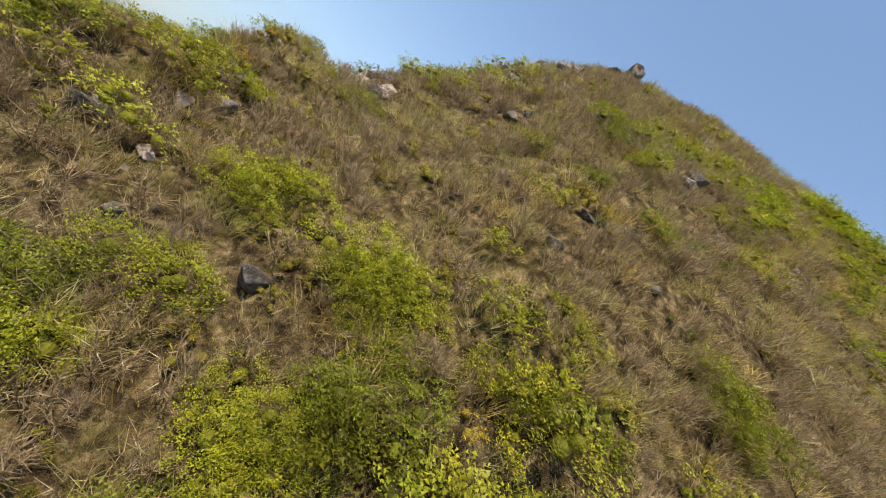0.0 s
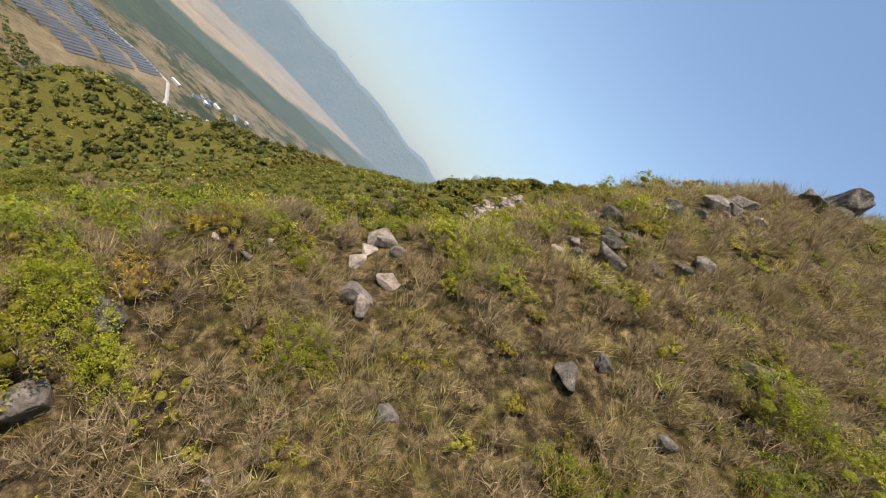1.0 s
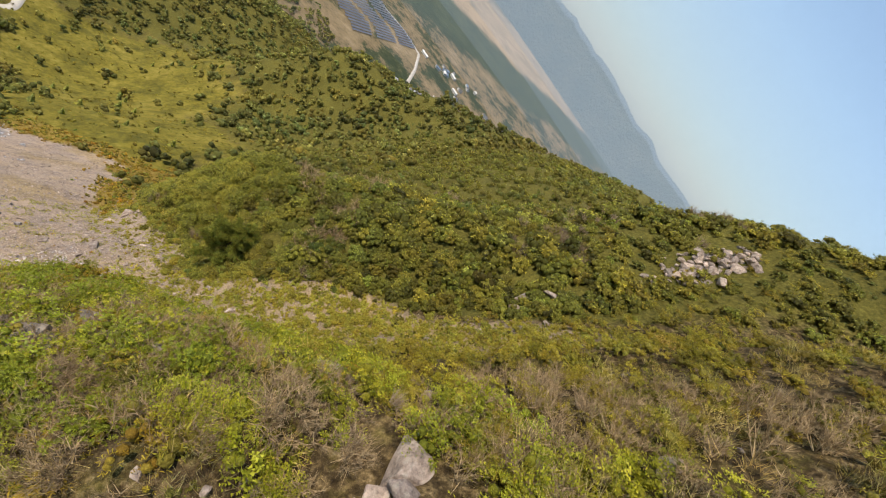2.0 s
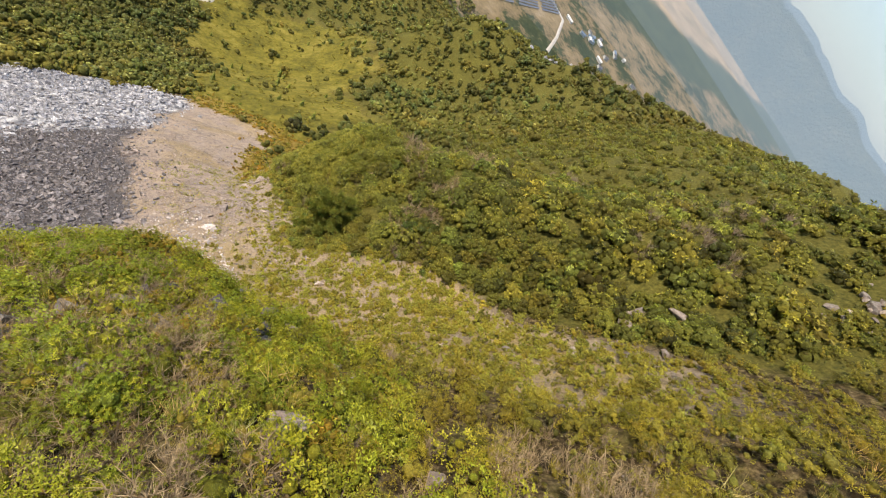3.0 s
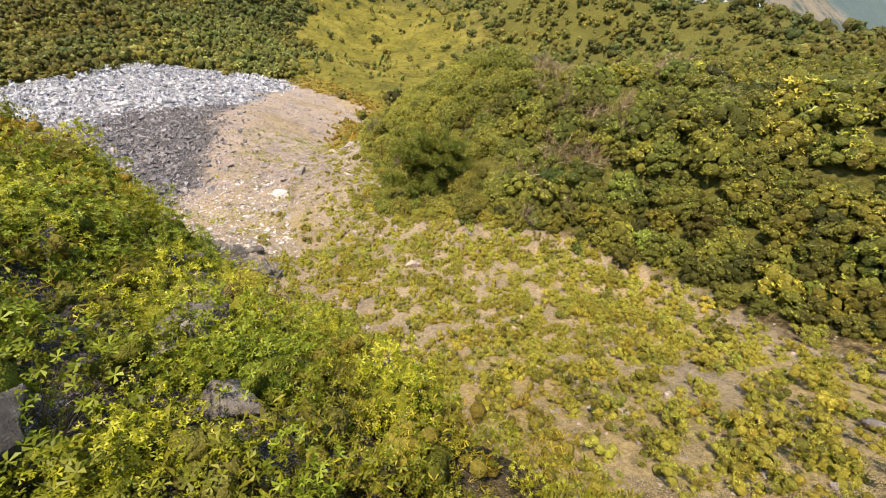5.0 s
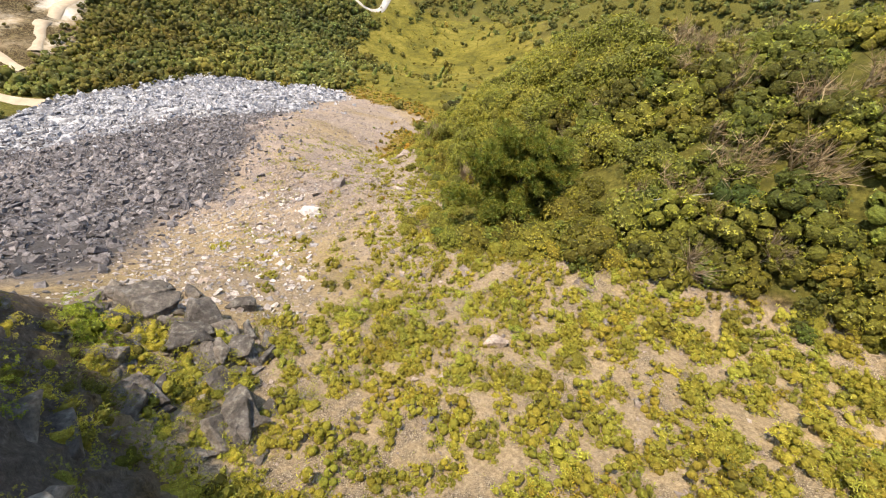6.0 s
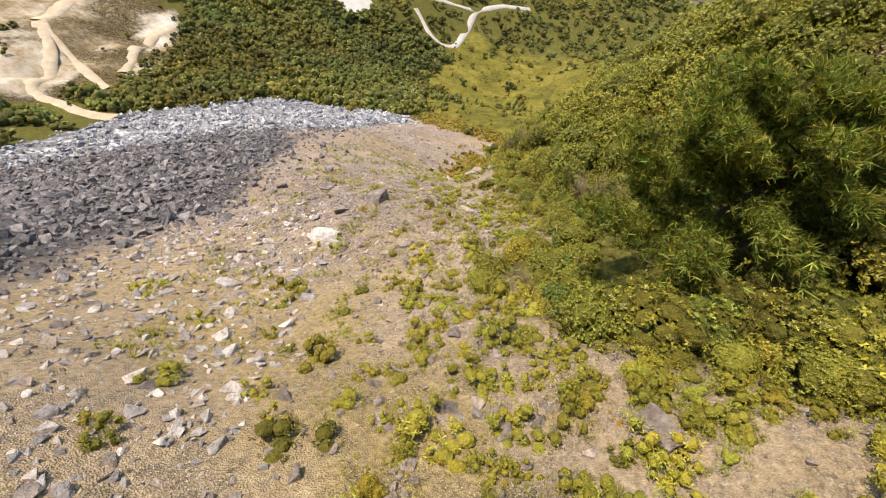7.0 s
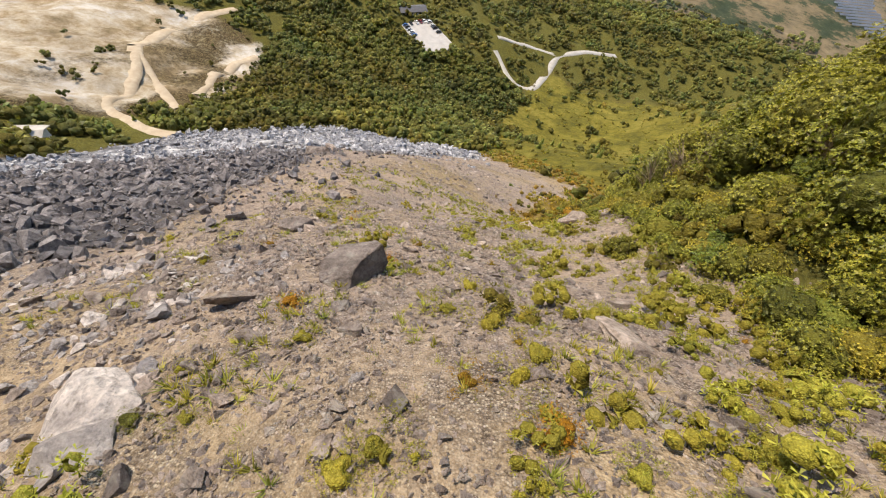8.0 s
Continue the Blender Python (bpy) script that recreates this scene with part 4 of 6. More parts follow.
def tints(rng, n, spread=0.18, warm=0.12):
    b, w = 1 + spread * rng.normal(size=n), warm * rng.normal(size=n)
    return np.clip(np.stack([b * (1 + w), b, b * (1 - 0.6 * w)], -1), 0.35, 1.9)


def plant_stuff(name, label, category, materials, shapes, x, y, size, seed, upright=0.6, sink=0.04, spread=0.18, warm=0.12, patch=0.0):
    r = np.random.default_rng(seed)
    n = slope_normal(x, y) * (1 - upright) + np.array([0, 0, upright])
    p = np.stack([x, y, height(x, y) - sink * size], -1)
    sz = size[:, None] * r.uniform(0.85, 1.2, (len(x), 3))
    tone, hue = patch * (grain(x, y, 31, 2) + 0.5 * grain(x, y, 12, 7)), 0.5 * patch * grain(x, y, 23, 9)
    shade = tints(r, len(x), spread, warm) * np.clip(np.stack([1 + tone + hue, 1 + tone, 1 + tone - hue], -1), 0.4, 1.7)
    v, f, w, c = strewn(shapes, r.integers(0, len(shapes), len(x)), p, frames_from(n, r.uniform(0, 6.3, len(x))), sz, shade)
    return tagged(new(name, raw_mesh(name, v, f, materials, w, c)), label, category, kind="stuff")


def plant_things(name, label, category, group, materials, shapes, x, y, size, seed, upright=0.6, sink=0.04, spread=0.18, warm=0.05, parts=("foliage", "shaded_core")):
    """Plants that one could count: each a thing with its foliage and a core darkened as inner shade, or a trunk."""
    r = np.random.default_rng(seed)
    meshes = []
    for s in shapes:
        tone = tints(r, 1, spread, warm)
        pair = []
        for k, word in enumerate(parts):
            tris = s.f[s.m == k]
            used = np.unique(tris)
            where = np.zeros(len(s.v), int)
            where[used] = np.arange(len(used))
            pair.append((word, raw_mesh(word, s.v[used], where[tris], [materials[k]], None, np.repeat(tone, len(used), 0), smooth=k == 1)))
        meshes.append(pair)
    n = slope_normal(x, y) * (1 - upright) + np.array([0, 0, upright])
    turn, z = frames_from(n, r.uniform(0, 6.3, len(x))), height(x, y) - sink * size
    for k in range(len(x)):
        plant = tagged(new(name), label, category, group)
        t = turn[k]
        m = Matrix([[*t[0], x[k]], [*t[1], y[k]], [*t[2], z[k]], [0, 0, 0, 1]])
        plant.matrix_world = m @ Matrix.Diagonal((*(size[k] * r.uniform(0.88, 1.18, 3)), 1))
        for word, me in meshes[r.integers(len(meshes))]:
            new(word, me).parent = plant


rng = np.random.default_rng(5)
SCRUB = [leafy(rng, 34, 4, 0.14, 0.09, 11, 0.75, 0.3, 0.9, 1.0, 0.40, dome=True) for _ in range(8)]
SCRUB_MID = [leafy(rng, 120, 4, 0.068, 0.05, 16, 0.85, 0.2, 0.95, 1.0, 0.34, loose=0.3, dome=True) for _ in range(7)]
SCRUB_CLOSE = [leafy(rng, 500, 5, 0.05, 0.037, 22, 0.9, 0.2, 0.93, 1.0, 0.31, whole=True, loose=0.3, dome=True) for _ in range(5)]
SCRUB_TALL = [leafy(rng, 950, 5, 0.042, 0.031, 38, 1.7, 0.2, 0.93, 1.0, 0.27, whole=True, loose=0.3, dome=True) for _ in range(3)]
CUSHIONS = [leafy(rng, 56, 4, 0.11, 0.055, 10, 0.5, 0.45, 0.88, 0.85, 0.34, loose=0.35) for _ in range(8)]
CUSHIONS_CLOSE = [leafy(rng, 420, 4, 0.052, 0.024, 20, 0.5, 0.45, 0.86, 0.95, 0.28, whole=True, loose=0.4) for _ in range(5)]
FRESH = [feathery(rng) for _ in range(6)]
FRESH_CLOSE = [leafy(rng, 360, 5, 0.062, 0.032, 18, 0.8, 0.3, 0.74, 0.95, 0.33, whole=True) for _ in range(4)]
GOLDEN = [leafy(rng, 900, 6, 0.04, 0.027, 26, 0.85, 0.25, 0.94, 1.0, 0.30, whole=True, loose=0.3, dome=True) for _ in range(3)]
OLIVE = [leafy(rng, 36, 4, 0.14, 0.045, 6, 0.7, 0.8, 0.75, 0.95, 0.38) for _ in range(6)]
OLIVE_CLOSE = [leafy(rng, 230, 4, 0.075, 0.028, 14, 0.75, 0.7, 0.75, 0.95, 0.34, whole=True) for _ in range(4)]
LOWS = [leafy(rng, 8, 3, 0.22, 0.14, 4, 0.55, 0.4, True, 0.9, 0.5) for _ in range(7)]
TWIGS = [twiggy(rng, 9, 22, 1.0, 0.007) for _ in range(6)]
BRUSH = [brush(rng) for _ in range(8)]
FRESH_FINE = [feathery(rng, 320, 12, 0.42, 0.5) for _ in range(4)]
BROOMS = [broom(rng, 120) for _ in range(7)]
MATS = [tuft(rng, 18, 0.32, 0.05, 1.5) for _ in range(6)]
TUFTS = [tuft(rng, 13, 0.42, 0.014, 0.6) for _ in range(8)]
CROWNS = [crown_far(rng, 7, 0.36) for _ in range(7)]
CONIFERS = [conifer_far(rng) for _ in range(5)]


PINE = (68.6, 49.4)


def build_plants():
    r = np.random.default_rng(31)
    # evergreen scrub across the gully
    x, y = sow(r, 4000, (62, 128, 4, 112), lambda x, y: 0.8 * scrub(x, y))
    s = (1.15 + 1.5 * r.random(len(x)) ** 1.5) * (1 + 0.3 * grain(x, y, 8, 3)) * (0.5 + 0.5 * sig((x - along(y, RIGHT_EDGE) - 5) / 1.5))
    free = np.hypot(x - PINE[0], y - PINE[1]) > 3.4
    x, y, s = x[free], y[free], s[free]
    close = np.hypot(x - 67, y - 52) < 13
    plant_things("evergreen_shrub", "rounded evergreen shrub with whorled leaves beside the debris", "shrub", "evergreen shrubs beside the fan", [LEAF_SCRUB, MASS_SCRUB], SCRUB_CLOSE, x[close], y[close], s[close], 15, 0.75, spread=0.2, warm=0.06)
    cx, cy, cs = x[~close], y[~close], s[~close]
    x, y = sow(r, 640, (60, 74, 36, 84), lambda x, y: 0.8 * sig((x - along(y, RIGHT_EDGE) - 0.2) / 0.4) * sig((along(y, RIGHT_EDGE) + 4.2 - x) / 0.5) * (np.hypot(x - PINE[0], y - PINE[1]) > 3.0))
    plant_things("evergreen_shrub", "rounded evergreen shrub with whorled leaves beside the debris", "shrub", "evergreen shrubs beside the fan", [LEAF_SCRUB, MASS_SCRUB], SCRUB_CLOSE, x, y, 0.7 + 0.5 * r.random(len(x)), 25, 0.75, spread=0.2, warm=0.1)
    x, y = sow(r, 110, (58, 76, 38, 80), lambda x, y: 0.8 * sig((x - along(y, RIGHT_EDGE) + 0.4) / 0.3) * sig((along(y, RIGHT_EDGE) + 2.0 - x) / 0.5) * (np.hypot(x - PINE[0], y - PINE[1]) > 3.0))
    plant_things("edge_shrub", "dense golden-green rounded shrub where debris meets evergreens", "shrub", "golden shrubs along the fan's edge", [LEAF_CUSHION, MASS_CUSHION], GOLDEN, x, y, 0.6 + 0.45 * r.random(len(x)), 62, 0.75, spread=0.2, warm=0.12)
    x, y, s = cx, cy, cs
    mid = (x < 93) & (y > 24)
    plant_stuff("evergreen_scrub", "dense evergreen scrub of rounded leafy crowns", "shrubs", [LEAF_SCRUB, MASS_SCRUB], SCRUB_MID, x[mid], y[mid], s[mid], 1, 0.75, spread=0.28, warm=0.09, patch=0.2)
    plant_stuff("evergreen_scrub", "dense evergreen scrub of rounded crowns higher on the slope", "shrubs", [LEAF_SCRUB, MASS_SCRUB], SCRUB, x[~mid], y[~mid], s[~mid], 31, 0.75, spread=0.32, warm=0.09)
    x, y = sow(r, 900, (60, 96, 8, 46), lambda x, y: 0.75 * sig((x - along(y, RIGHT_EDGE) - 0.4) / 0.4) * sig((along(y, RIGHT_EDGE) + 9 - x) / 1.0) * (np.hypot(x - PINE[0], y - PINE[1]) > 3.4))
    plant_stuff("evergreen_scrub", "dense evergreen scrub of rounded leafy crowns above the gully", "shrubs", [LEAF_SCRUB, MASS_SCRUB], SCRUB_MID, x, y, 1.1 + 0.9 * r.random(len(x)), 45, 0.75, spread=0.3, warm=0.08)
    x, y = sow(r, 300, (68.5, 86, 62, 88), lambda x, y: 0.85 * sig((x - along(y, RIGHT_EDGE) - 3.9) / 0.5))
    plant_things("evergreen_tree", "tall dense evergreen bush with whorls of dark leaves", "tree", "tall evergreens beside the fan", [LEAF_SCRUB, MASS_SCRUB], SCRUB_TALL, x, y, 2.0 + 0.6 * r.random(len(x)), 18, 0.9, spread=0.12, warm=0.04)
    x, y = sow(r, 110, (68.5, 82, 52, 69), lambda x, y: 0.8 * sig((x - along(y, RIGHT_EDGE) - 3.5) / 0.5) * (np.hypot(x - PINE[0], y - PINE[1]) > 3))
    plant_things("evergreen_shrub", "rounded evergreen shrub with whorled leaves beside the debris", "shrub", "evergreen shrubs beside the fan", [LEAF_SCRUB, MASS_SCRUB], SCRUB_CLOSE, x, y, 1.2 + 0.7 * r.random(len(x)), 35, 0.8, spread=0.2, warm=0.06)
    x, y = sow(r, 700, (70, 128, 8, 110), lambda x, y: 0.8 * scrub(x, y) * sig((grain(x, y, 9, 1) - 0.05) / 0.1))
    plant_stuff("bare_scrub", "bare grey-brown shrubs standing in the evergreen scrub", "shrubs", [TWIG], TWIGS, x, y, 2.6 + 0.8 * r.random(len(x)), 14, 0.7)
    x, y = np.concatenate([r.normal(c, d, 9) for c, d in ((88.5, 2.2), (79.5, 2.0), (84.0, 2.2), (94.0, 3.0))]), np.concatenate([r.normal(c, d, 9) for c, d in ((61.0, 2.0), (43.5, 1.8), (47.0, 2.0), (56.0, 3.0))])
    plant_stuff("bare_thicket", "leafless brown thicket standing above the evergreen scrub", "shrubs", [TWIG_GREY], BRUSH, x, y, 3.4 + 0.9 * r.random(len(x)), 46, 0.8)
    # scrub on the far shoulder
    x, y = sow(r, 32000, (95, 420, -20, 330), lambda x, y: (0.16 + 0.5 * sig((260 - np.hypot(x, y)) / 30)) * (1 - scrub(x, y) * (x < 126)) * (1 - meadow(x, y)) * sig((x - along(y, [(0, 88), (40, 90), (110, 110), (250, 200), (330, 260)])) / 4) * np.clip(0.3 + sig((grain(x, y, 26, 3) + 0.6 * grain(x, y, 9, 2) - 0.05) / 0.15), 0, 1))
    s = (0.55 + 1.5 * r.random(len(x)) ** 2.2) * along(x, [(90, 0.7), (150, 1.0), (260, 1.3)])
    plant_stuff("shoulder_scrub", "low olive green scrub on a far shoulder", "shrubs", [LEAF_TREE, MASS_TREE], LOWS, x, y, s, 2, 0.7, 0.16, spread=0.2, warm=0.1, patch=0.3)
    x, y = sow(r, 4200, (112, 245, 10, 150), lambda x, y: 0.7 * (1 - scrub(x, y) * (x < 126)) * (1 - meadow(x, y)) * sig((x - along(y, [(0, 100), (60, 112), (150, 150)])) / 4))
    plant_stuff("shoulder_bushes", "dense green bushes on the far shoulder", "shrubs", [LEAF_SCRUB, MASS_SCRUB], LOWS, x, y, 1.1 + 1.3 * r.random(len(x)) ** 2, 28, 0.7, 0.1, spread=0.25, warm=0.06)
    # cushions in the gully and on the fan
    up = lambda x, y: fan(x, y) * (1 - scree(x, y)) * (1 - bleached(x, y))
    dens = lambda x, y: up(x, y) * np.clip(0.8 * sig((41 - y) / 3) * sig((x - along(y, [(33, 42), (35.5, 50), (38, 54.5), (46, 57)])) / 1.2) * sig((grain(x, y, 5, 2) + 0.6) / 0.3) + 0.12 * sig((78 - y) / 8) * sig((x - 46) / 2) * (0.25 + 0.75 * sig((x - 60) / 1) + 0.75 * sig((50 - y) / 1)) + 0.6 * sig((x - along(y, RIGHT_EDGE) + 5) / 1.2), 0, 1)
    x, y = sow(r, 6400, (40, 84, 6, 90), dens)
    s = 0.34 + 0.62 * r.random(len(x)) ** 1.6 + 0.2 * sig((40 - y) / 5)
    close = np.flatnonzero((y > 46) & (x > 42))[:170]
    near = np.flatnonzero((y > 30) & (y <= 46) & (x > 42))[:125]
    rest = np.ones(len(x), bool)
    rest[near], rest[close] = False, False
    plant_things("cushion_shrub", "low yellow-green cushion shrub on pale gravel", "shrub", "cushion shrubs on the fan", [LEAF_CUSHION, MASS_CUSHION], CUSHIONS_CLOSE, x[close], y[close], s[close] * 0.62, 33, spread=0.15)
    plant_things("cushion_shrub", "low yellow-green cushion shrub on pale gravel", "shrub", "cushion shrubs on the fan", [LEAF_CUSHION, MASS_CUSHION], CUSHIONS_CLOSE, x[near], y[near], s[near], 3, spread=0.15)
    plant_stuff("cushion_shrubs", "low yellow-green cushion shrubs across the gully", "shrubs", [LEAF_CUSHION, MASS_CUSHION], CUSHIONS, x[rest], y[rest], s[rest], 4, spread=0.2, warm=0.06)
    x, y = sow(r, 300, (42, 80, 40, 95), lambda x, y: 0.16 * up(x, y))
    plant_things("rust_shrub", "small rust-orange cushion shrub on pale gravel", "shrub", "rust shrubs on the fan", [LEAF_RUST, MASS_RUST], CUSHIONS_CLOSE[:3], x, y, 0.18 + 0.24 * r.random(len(x)), 5, warm=0.12)
    at = np.array([(52.7, 57.2, 0.36), (54.4, 60.6, 0.42), (55.2, 63.2, 0.34), (51.5, 54.8, 0.26), (58.8, 54.8, 0.45), (47.4, 59.6, 0.34), (61.0, 64.6, 0.34), (57.3, 55.6, 0.4), (49.0, 61.6, 0.32), (65.4, 58.2, 0.5), (66.2, 63.0, 0.45)])
    plant_things("rust_shrub", "small rust-orange cushion shrub on pale gravel", "shrub", "rust shrubs on the fan", [LEAF_RUST, MASS_RUST], CUSHIONS_CLOSE[:3], at[:, 0], at[:, 1], at[:, 2], 55, warm=0.12)
    at = np.array([(56.8, 58.0, 0.55), (57.9, 57.5, 0.6), (57.4, 59.6, 0.5), (58.3, 55.9, 0.45), (56.1, 54.0, 0.6), (55.5, 53.6, 0.5), (52.3, 53.9, 0.35), (58.6, 55.2, 0.35), (62.0, 55.2, 0.5), (63.8, 56.9, 0.5), (60.4, 60.8, 0.5), (40.4, 63.7, 0.5),
                   (53.6, 56.1, 0.45), (55.2, 51.2, 0.75), (58.0, 42.8, 0.6), (56.4, 42.4, 0.8), (58.6, 44.9, 0.6), (57.1, 52.0, 0.5), (57.6, 47.2, 0.45), (61.7, 35.7, 0.6), (56.7, 34.2, 1.3), (57.8, 34.6, 0.9), (58.8, 37.6, 0.9), (70.7, 29.1, 1.3), (47.2, 41.5, 0.6)])
    plant_things("cushion_shrub", "low yellow-green cushion shrub on pale gravel", "shrub", "cushion shrubs on the fan", [LEAF_CUSHION, MASS_CUSHION], CUSHIONS_CLOSE, at[:, 0], at[:, 1], at[:, 2], 56, spread=0.12)
    at = np.array([(53.7, 47.3, 0.75), (53.0, 45.4, 0.55), (51.4, 53.7, 0.28), (58.0, 47.6, 0.4)])
    plant_things("green_shrub", "small dark green rounded shrub on pale gravel", "shrub", "green shrubs on the fan", [LEAF_SCRUB, MASS_SCRUB], CUSHIONS_CLOSE, at[:, 0], at[:, 1], at[:, 2], 57, spread=0.12)
    # fringe below the fan
    x, y = sow(r, 5200, (60, 114, 78, 180), lambda x, y: 0.75 * ochre(x, y))
    plant_stuff("ochre_fringe", "ochre and orange low shrubs along the foot of the debris", "shrubs", [LEAF_OCHRE, MASS_OCHRE], LOWS, x, y, 0.45 + 0.6 * r.random(len(x)), 6, spread=0.3, warm=0.2)
    # thin grass on the fan
    x, y = sow(r, 36000, (38, 86, 8, 100), lambda x, y: 0.8 * up(x, y) * np.clip(sig((grain(x, y, 1.6, 8) + 0.6 * grain(x, y, 6, 4) - 0.25) / 0.1) + 0.6 * sig((45 - y) / 3), 0, 1))
    plant_stuff("fan_grass", "thin pale yellow grass tufts on gravel", "grass", [GRASS_GREEN], TUFTS, x, y, 0.2 + 0.3 * r.random(len(x)), 7)
    x, y = sow(r, 24000, (42, 72, 42, 86), lambda x, y: 0.6 * up(x, y) * sig((grain(x, y, 1.3, 3) + 0.5 * grain(x, y, 5, 2) - 0.3) / 0.1))
    plant_stuff("grass_mats", "low yellow-green grass and moss mats on gravel", "grass", [GRASS_GREEN], MATS, x, y, 0.35 + 0.45 * r.random(len(x)), 26, 0.3, spread=0.2, warm=0.08)
    # the spur: dry grass, bare and broom-like shrubs, fresh green and olive shrubs
    top = lambda x, y: np.clip(spur_top(x, y), 0, 1) * off_rocks(x, y)
    x, y = sow(r, 29000, (6, 66, -58, 19), lambda x, y: 0.8 * top(x, y))
    plant_stuff("dry_grass", "tall straw-coloured dry grass on the hillside", "grass", [GRASS], TUFTS, x, y, 0.35 + 0.4 * r.random(len(x)), 8, 0.5, spread=0.2, warm=0.06)
    x, y = sow(r, 2300, (6, 62, -52, 18), lambda x, y: 0.95 * top(x, y) * (1 - sig((x - 34) / 2) * sig((y - 3) / 1.5)) * np.clip(0.6 + sig((grain(x, y, 8, 4) + 0.1) / 0.2), 0, 1))
    plant_stuff("broom_shrubs", "golden-brown twiggy shrubs covering the hillside", "shrubs", [TWIG_GOLD], BROOMS, x, y, 0.95 + 0.85 * r.random(len(x)), 19, 0.5, spread=0.28, warm=0.09)
    x, y = sow(r, 6500, (-26, 14, -20, 46), lambda x, y: 0.8 * sig((13 - x) / 1.5))
    plant_stuff("slope_grass", "straw-coloured dry grass on the lower slope", "grass", [GRASS], TUFTS, x, y, 0.5 + 0.6 * r.random(len(x)), 29, 0.5, spread=0.2, warm=0.06)
    x, y = sow(r, 700, (-26, 24, -20, 50), lambda x, y: 0.6 * np.clip(1 - top(x, y), 0, 1) * (1 - fan(x, y)) * (1 - scree(x, y)))
    plant_stuff("slope_shrubs", "olive green shrubs on the lower slope", "shrubs", [LEAF_OLIVE, MASS_OLIVE], OLIVE, x, y, 0.7 + 0.7 * r.random(len(x)), 30, 0.6, spread=0.28, warm=0.08)
    x, y = sow(r, 420, (6, 72, -58, 30), lambda x, y: 0.9 * top(x, y) * sig((grain(x, y, 8, 4) + 0.45) / 0.2))
    plant_stuff("bare_shrubs", "leafless grey-brown shrubs among dry grass", "shrubs", [TWIG], TWIGS, x, y, 1.0 + 0.7 * r.random(len(x)), 9, 0.4)
    x, y = sow(r, 3000, (8, 54, -34, 19), lambda x, y: 0.95 * top(x, y) * (1 - (x > 38) * (y > 9)) * np.clip(0.3 + 0.9 * sig((grain(x, y, 9, 1) + 0.5 * grain(x, y, 4, 6) + 0.15) / 0.15), 0, 1))
    plant_stuff("leafless_brush", "leafless grey-brown brushwood shrubs covering the hillside", "shrubs", [TWIG_GREY], BRUSH, x, y, 1.15 + 0.9 * r.random(len(x)), 49, 0.45)
    x, y = sow(r, 2600, (8, 66, -56, 22), lambda x, y: 0.8 * top(x, y) * sig((grain(x, y, 7, 6) + 0.5 * grain(x, y, 17, 2) - 0.2 + 0.5 * sig((y - 8) / 3) - 0.5 * sig((x - 38) / 3) * sig((6 - y) / 2)) / 0.1))
    s = 0.9 + 0.9 * r.random(len(x))
    spots = np.array([(15.1, -1.8), (13.4, -3.1), (14.5, -4.0), (11.5, -1.1), (10.8, -2.6), (11.7, -4.2), (12.4, -5.3), (13.6, 6.0), (12.5, 4.8), (19.5, 3.1), (14.2, -17.2), (13.4, -19.4), (19.2, -13.1),
                      (26.0, -5.8), (23.9, -12.5), (26.6, -10.6), (12.6, -7.7), (14.6, 4.0), (21.2, 15.4), (17.5, 2.8), (26.6, 12.5), (25.6, 9.1), (30.1, -10.3), (33.7, 8.5), (32.2, 12.6), (28.7, 4.7), (22.0, -9.5), (27.6, 13.5)])
    spots = np.concatenate([spots, spots[:12] + r.normal(size=(12, 2)) * 0.8])
    plant_things("leafing_shrub", "bright green feathery shrub coming into leaf among dry grass", "shrub", "leafing shrubs on the hillside", [LEAF_BRIGHT, MASS_BRIGHT], FRESH_FINE, spots[:, 0], spots[:, 1], 1.25 + 0.6 * r.random(len(spots)), 58, 0.6, spread=0.15, warm=0.06)
    clear = (x < 36) | (y < 12)
    x, y, s = x[clear], y[clear], s[clear]
    plant_stuff("fresh_shrubs", "bright green leafing shrubs on the hillside", "shrubs", [LEAF_BRIGHT, MASS_BRIGHT], FRESH, x, y, s, 10, 0.6, spread=0.2, warm=0.07)
    # the nose of the spur, thick with leaf
    tx, ty = sow(r, 520, (26, 52, 12, 36), lambda x, y: 0.66 * np.clip(1.3 * spur(x, y) * sig((y - 17) / 1.5) + 0.8 * top(x, y) * sig((49 - x) / 2) * sig((x - 33) / 2) * (y < 24), 0, 1))
    clear = np.hypot(tx - 45.8, ty - 24.0) > 1.6
    tx, ty = tx[clear], ty[clear]
    ey = np.linspace(24.6, 34.5, 34) + r.normal(size=34) * 0.25      # overhanging the brink
    ex = 47.5 - 0.9 * (ey - 24) - np.tile([0.35, 1.3], 17) + r.normal(size=34) * 0.2
    keep = np.hypot(ex - 45.8, ey - 24.0) > 1.6
    tx, ty = np.concatenate([tx, ex[keep]]), np.concatenate([ty, ey[keep]])
    gx, gy = sow(r, 60, (40, 48, 17, 27), lambda x, y: 0.7 * (np.hypot(x - 45.8, y - 24.0) > 1.5) * sig((48.2 - 0.9 * (y - 24) - x) / 0.3))
    tx, ty = np.concatenate([gx, tx]), np.concatenate([gy, ty])
    ts = 0.85 + 0.65 * r.random(len(tx))
    ts[-keep.sum():] = 0.85 + 0.25 * r.random(keep.sum())
    plant_things("fresh_shrub", "bright green leafy shrub on the nose of the spur", "shrub", "fresh shrubs on the spur's nose", [LEAF_BRIGHT, MASS_BRIGHT], FRESH_CLOSE, tx, ty, ts, 17, 0.7, spread=0.2, warm=0.12)
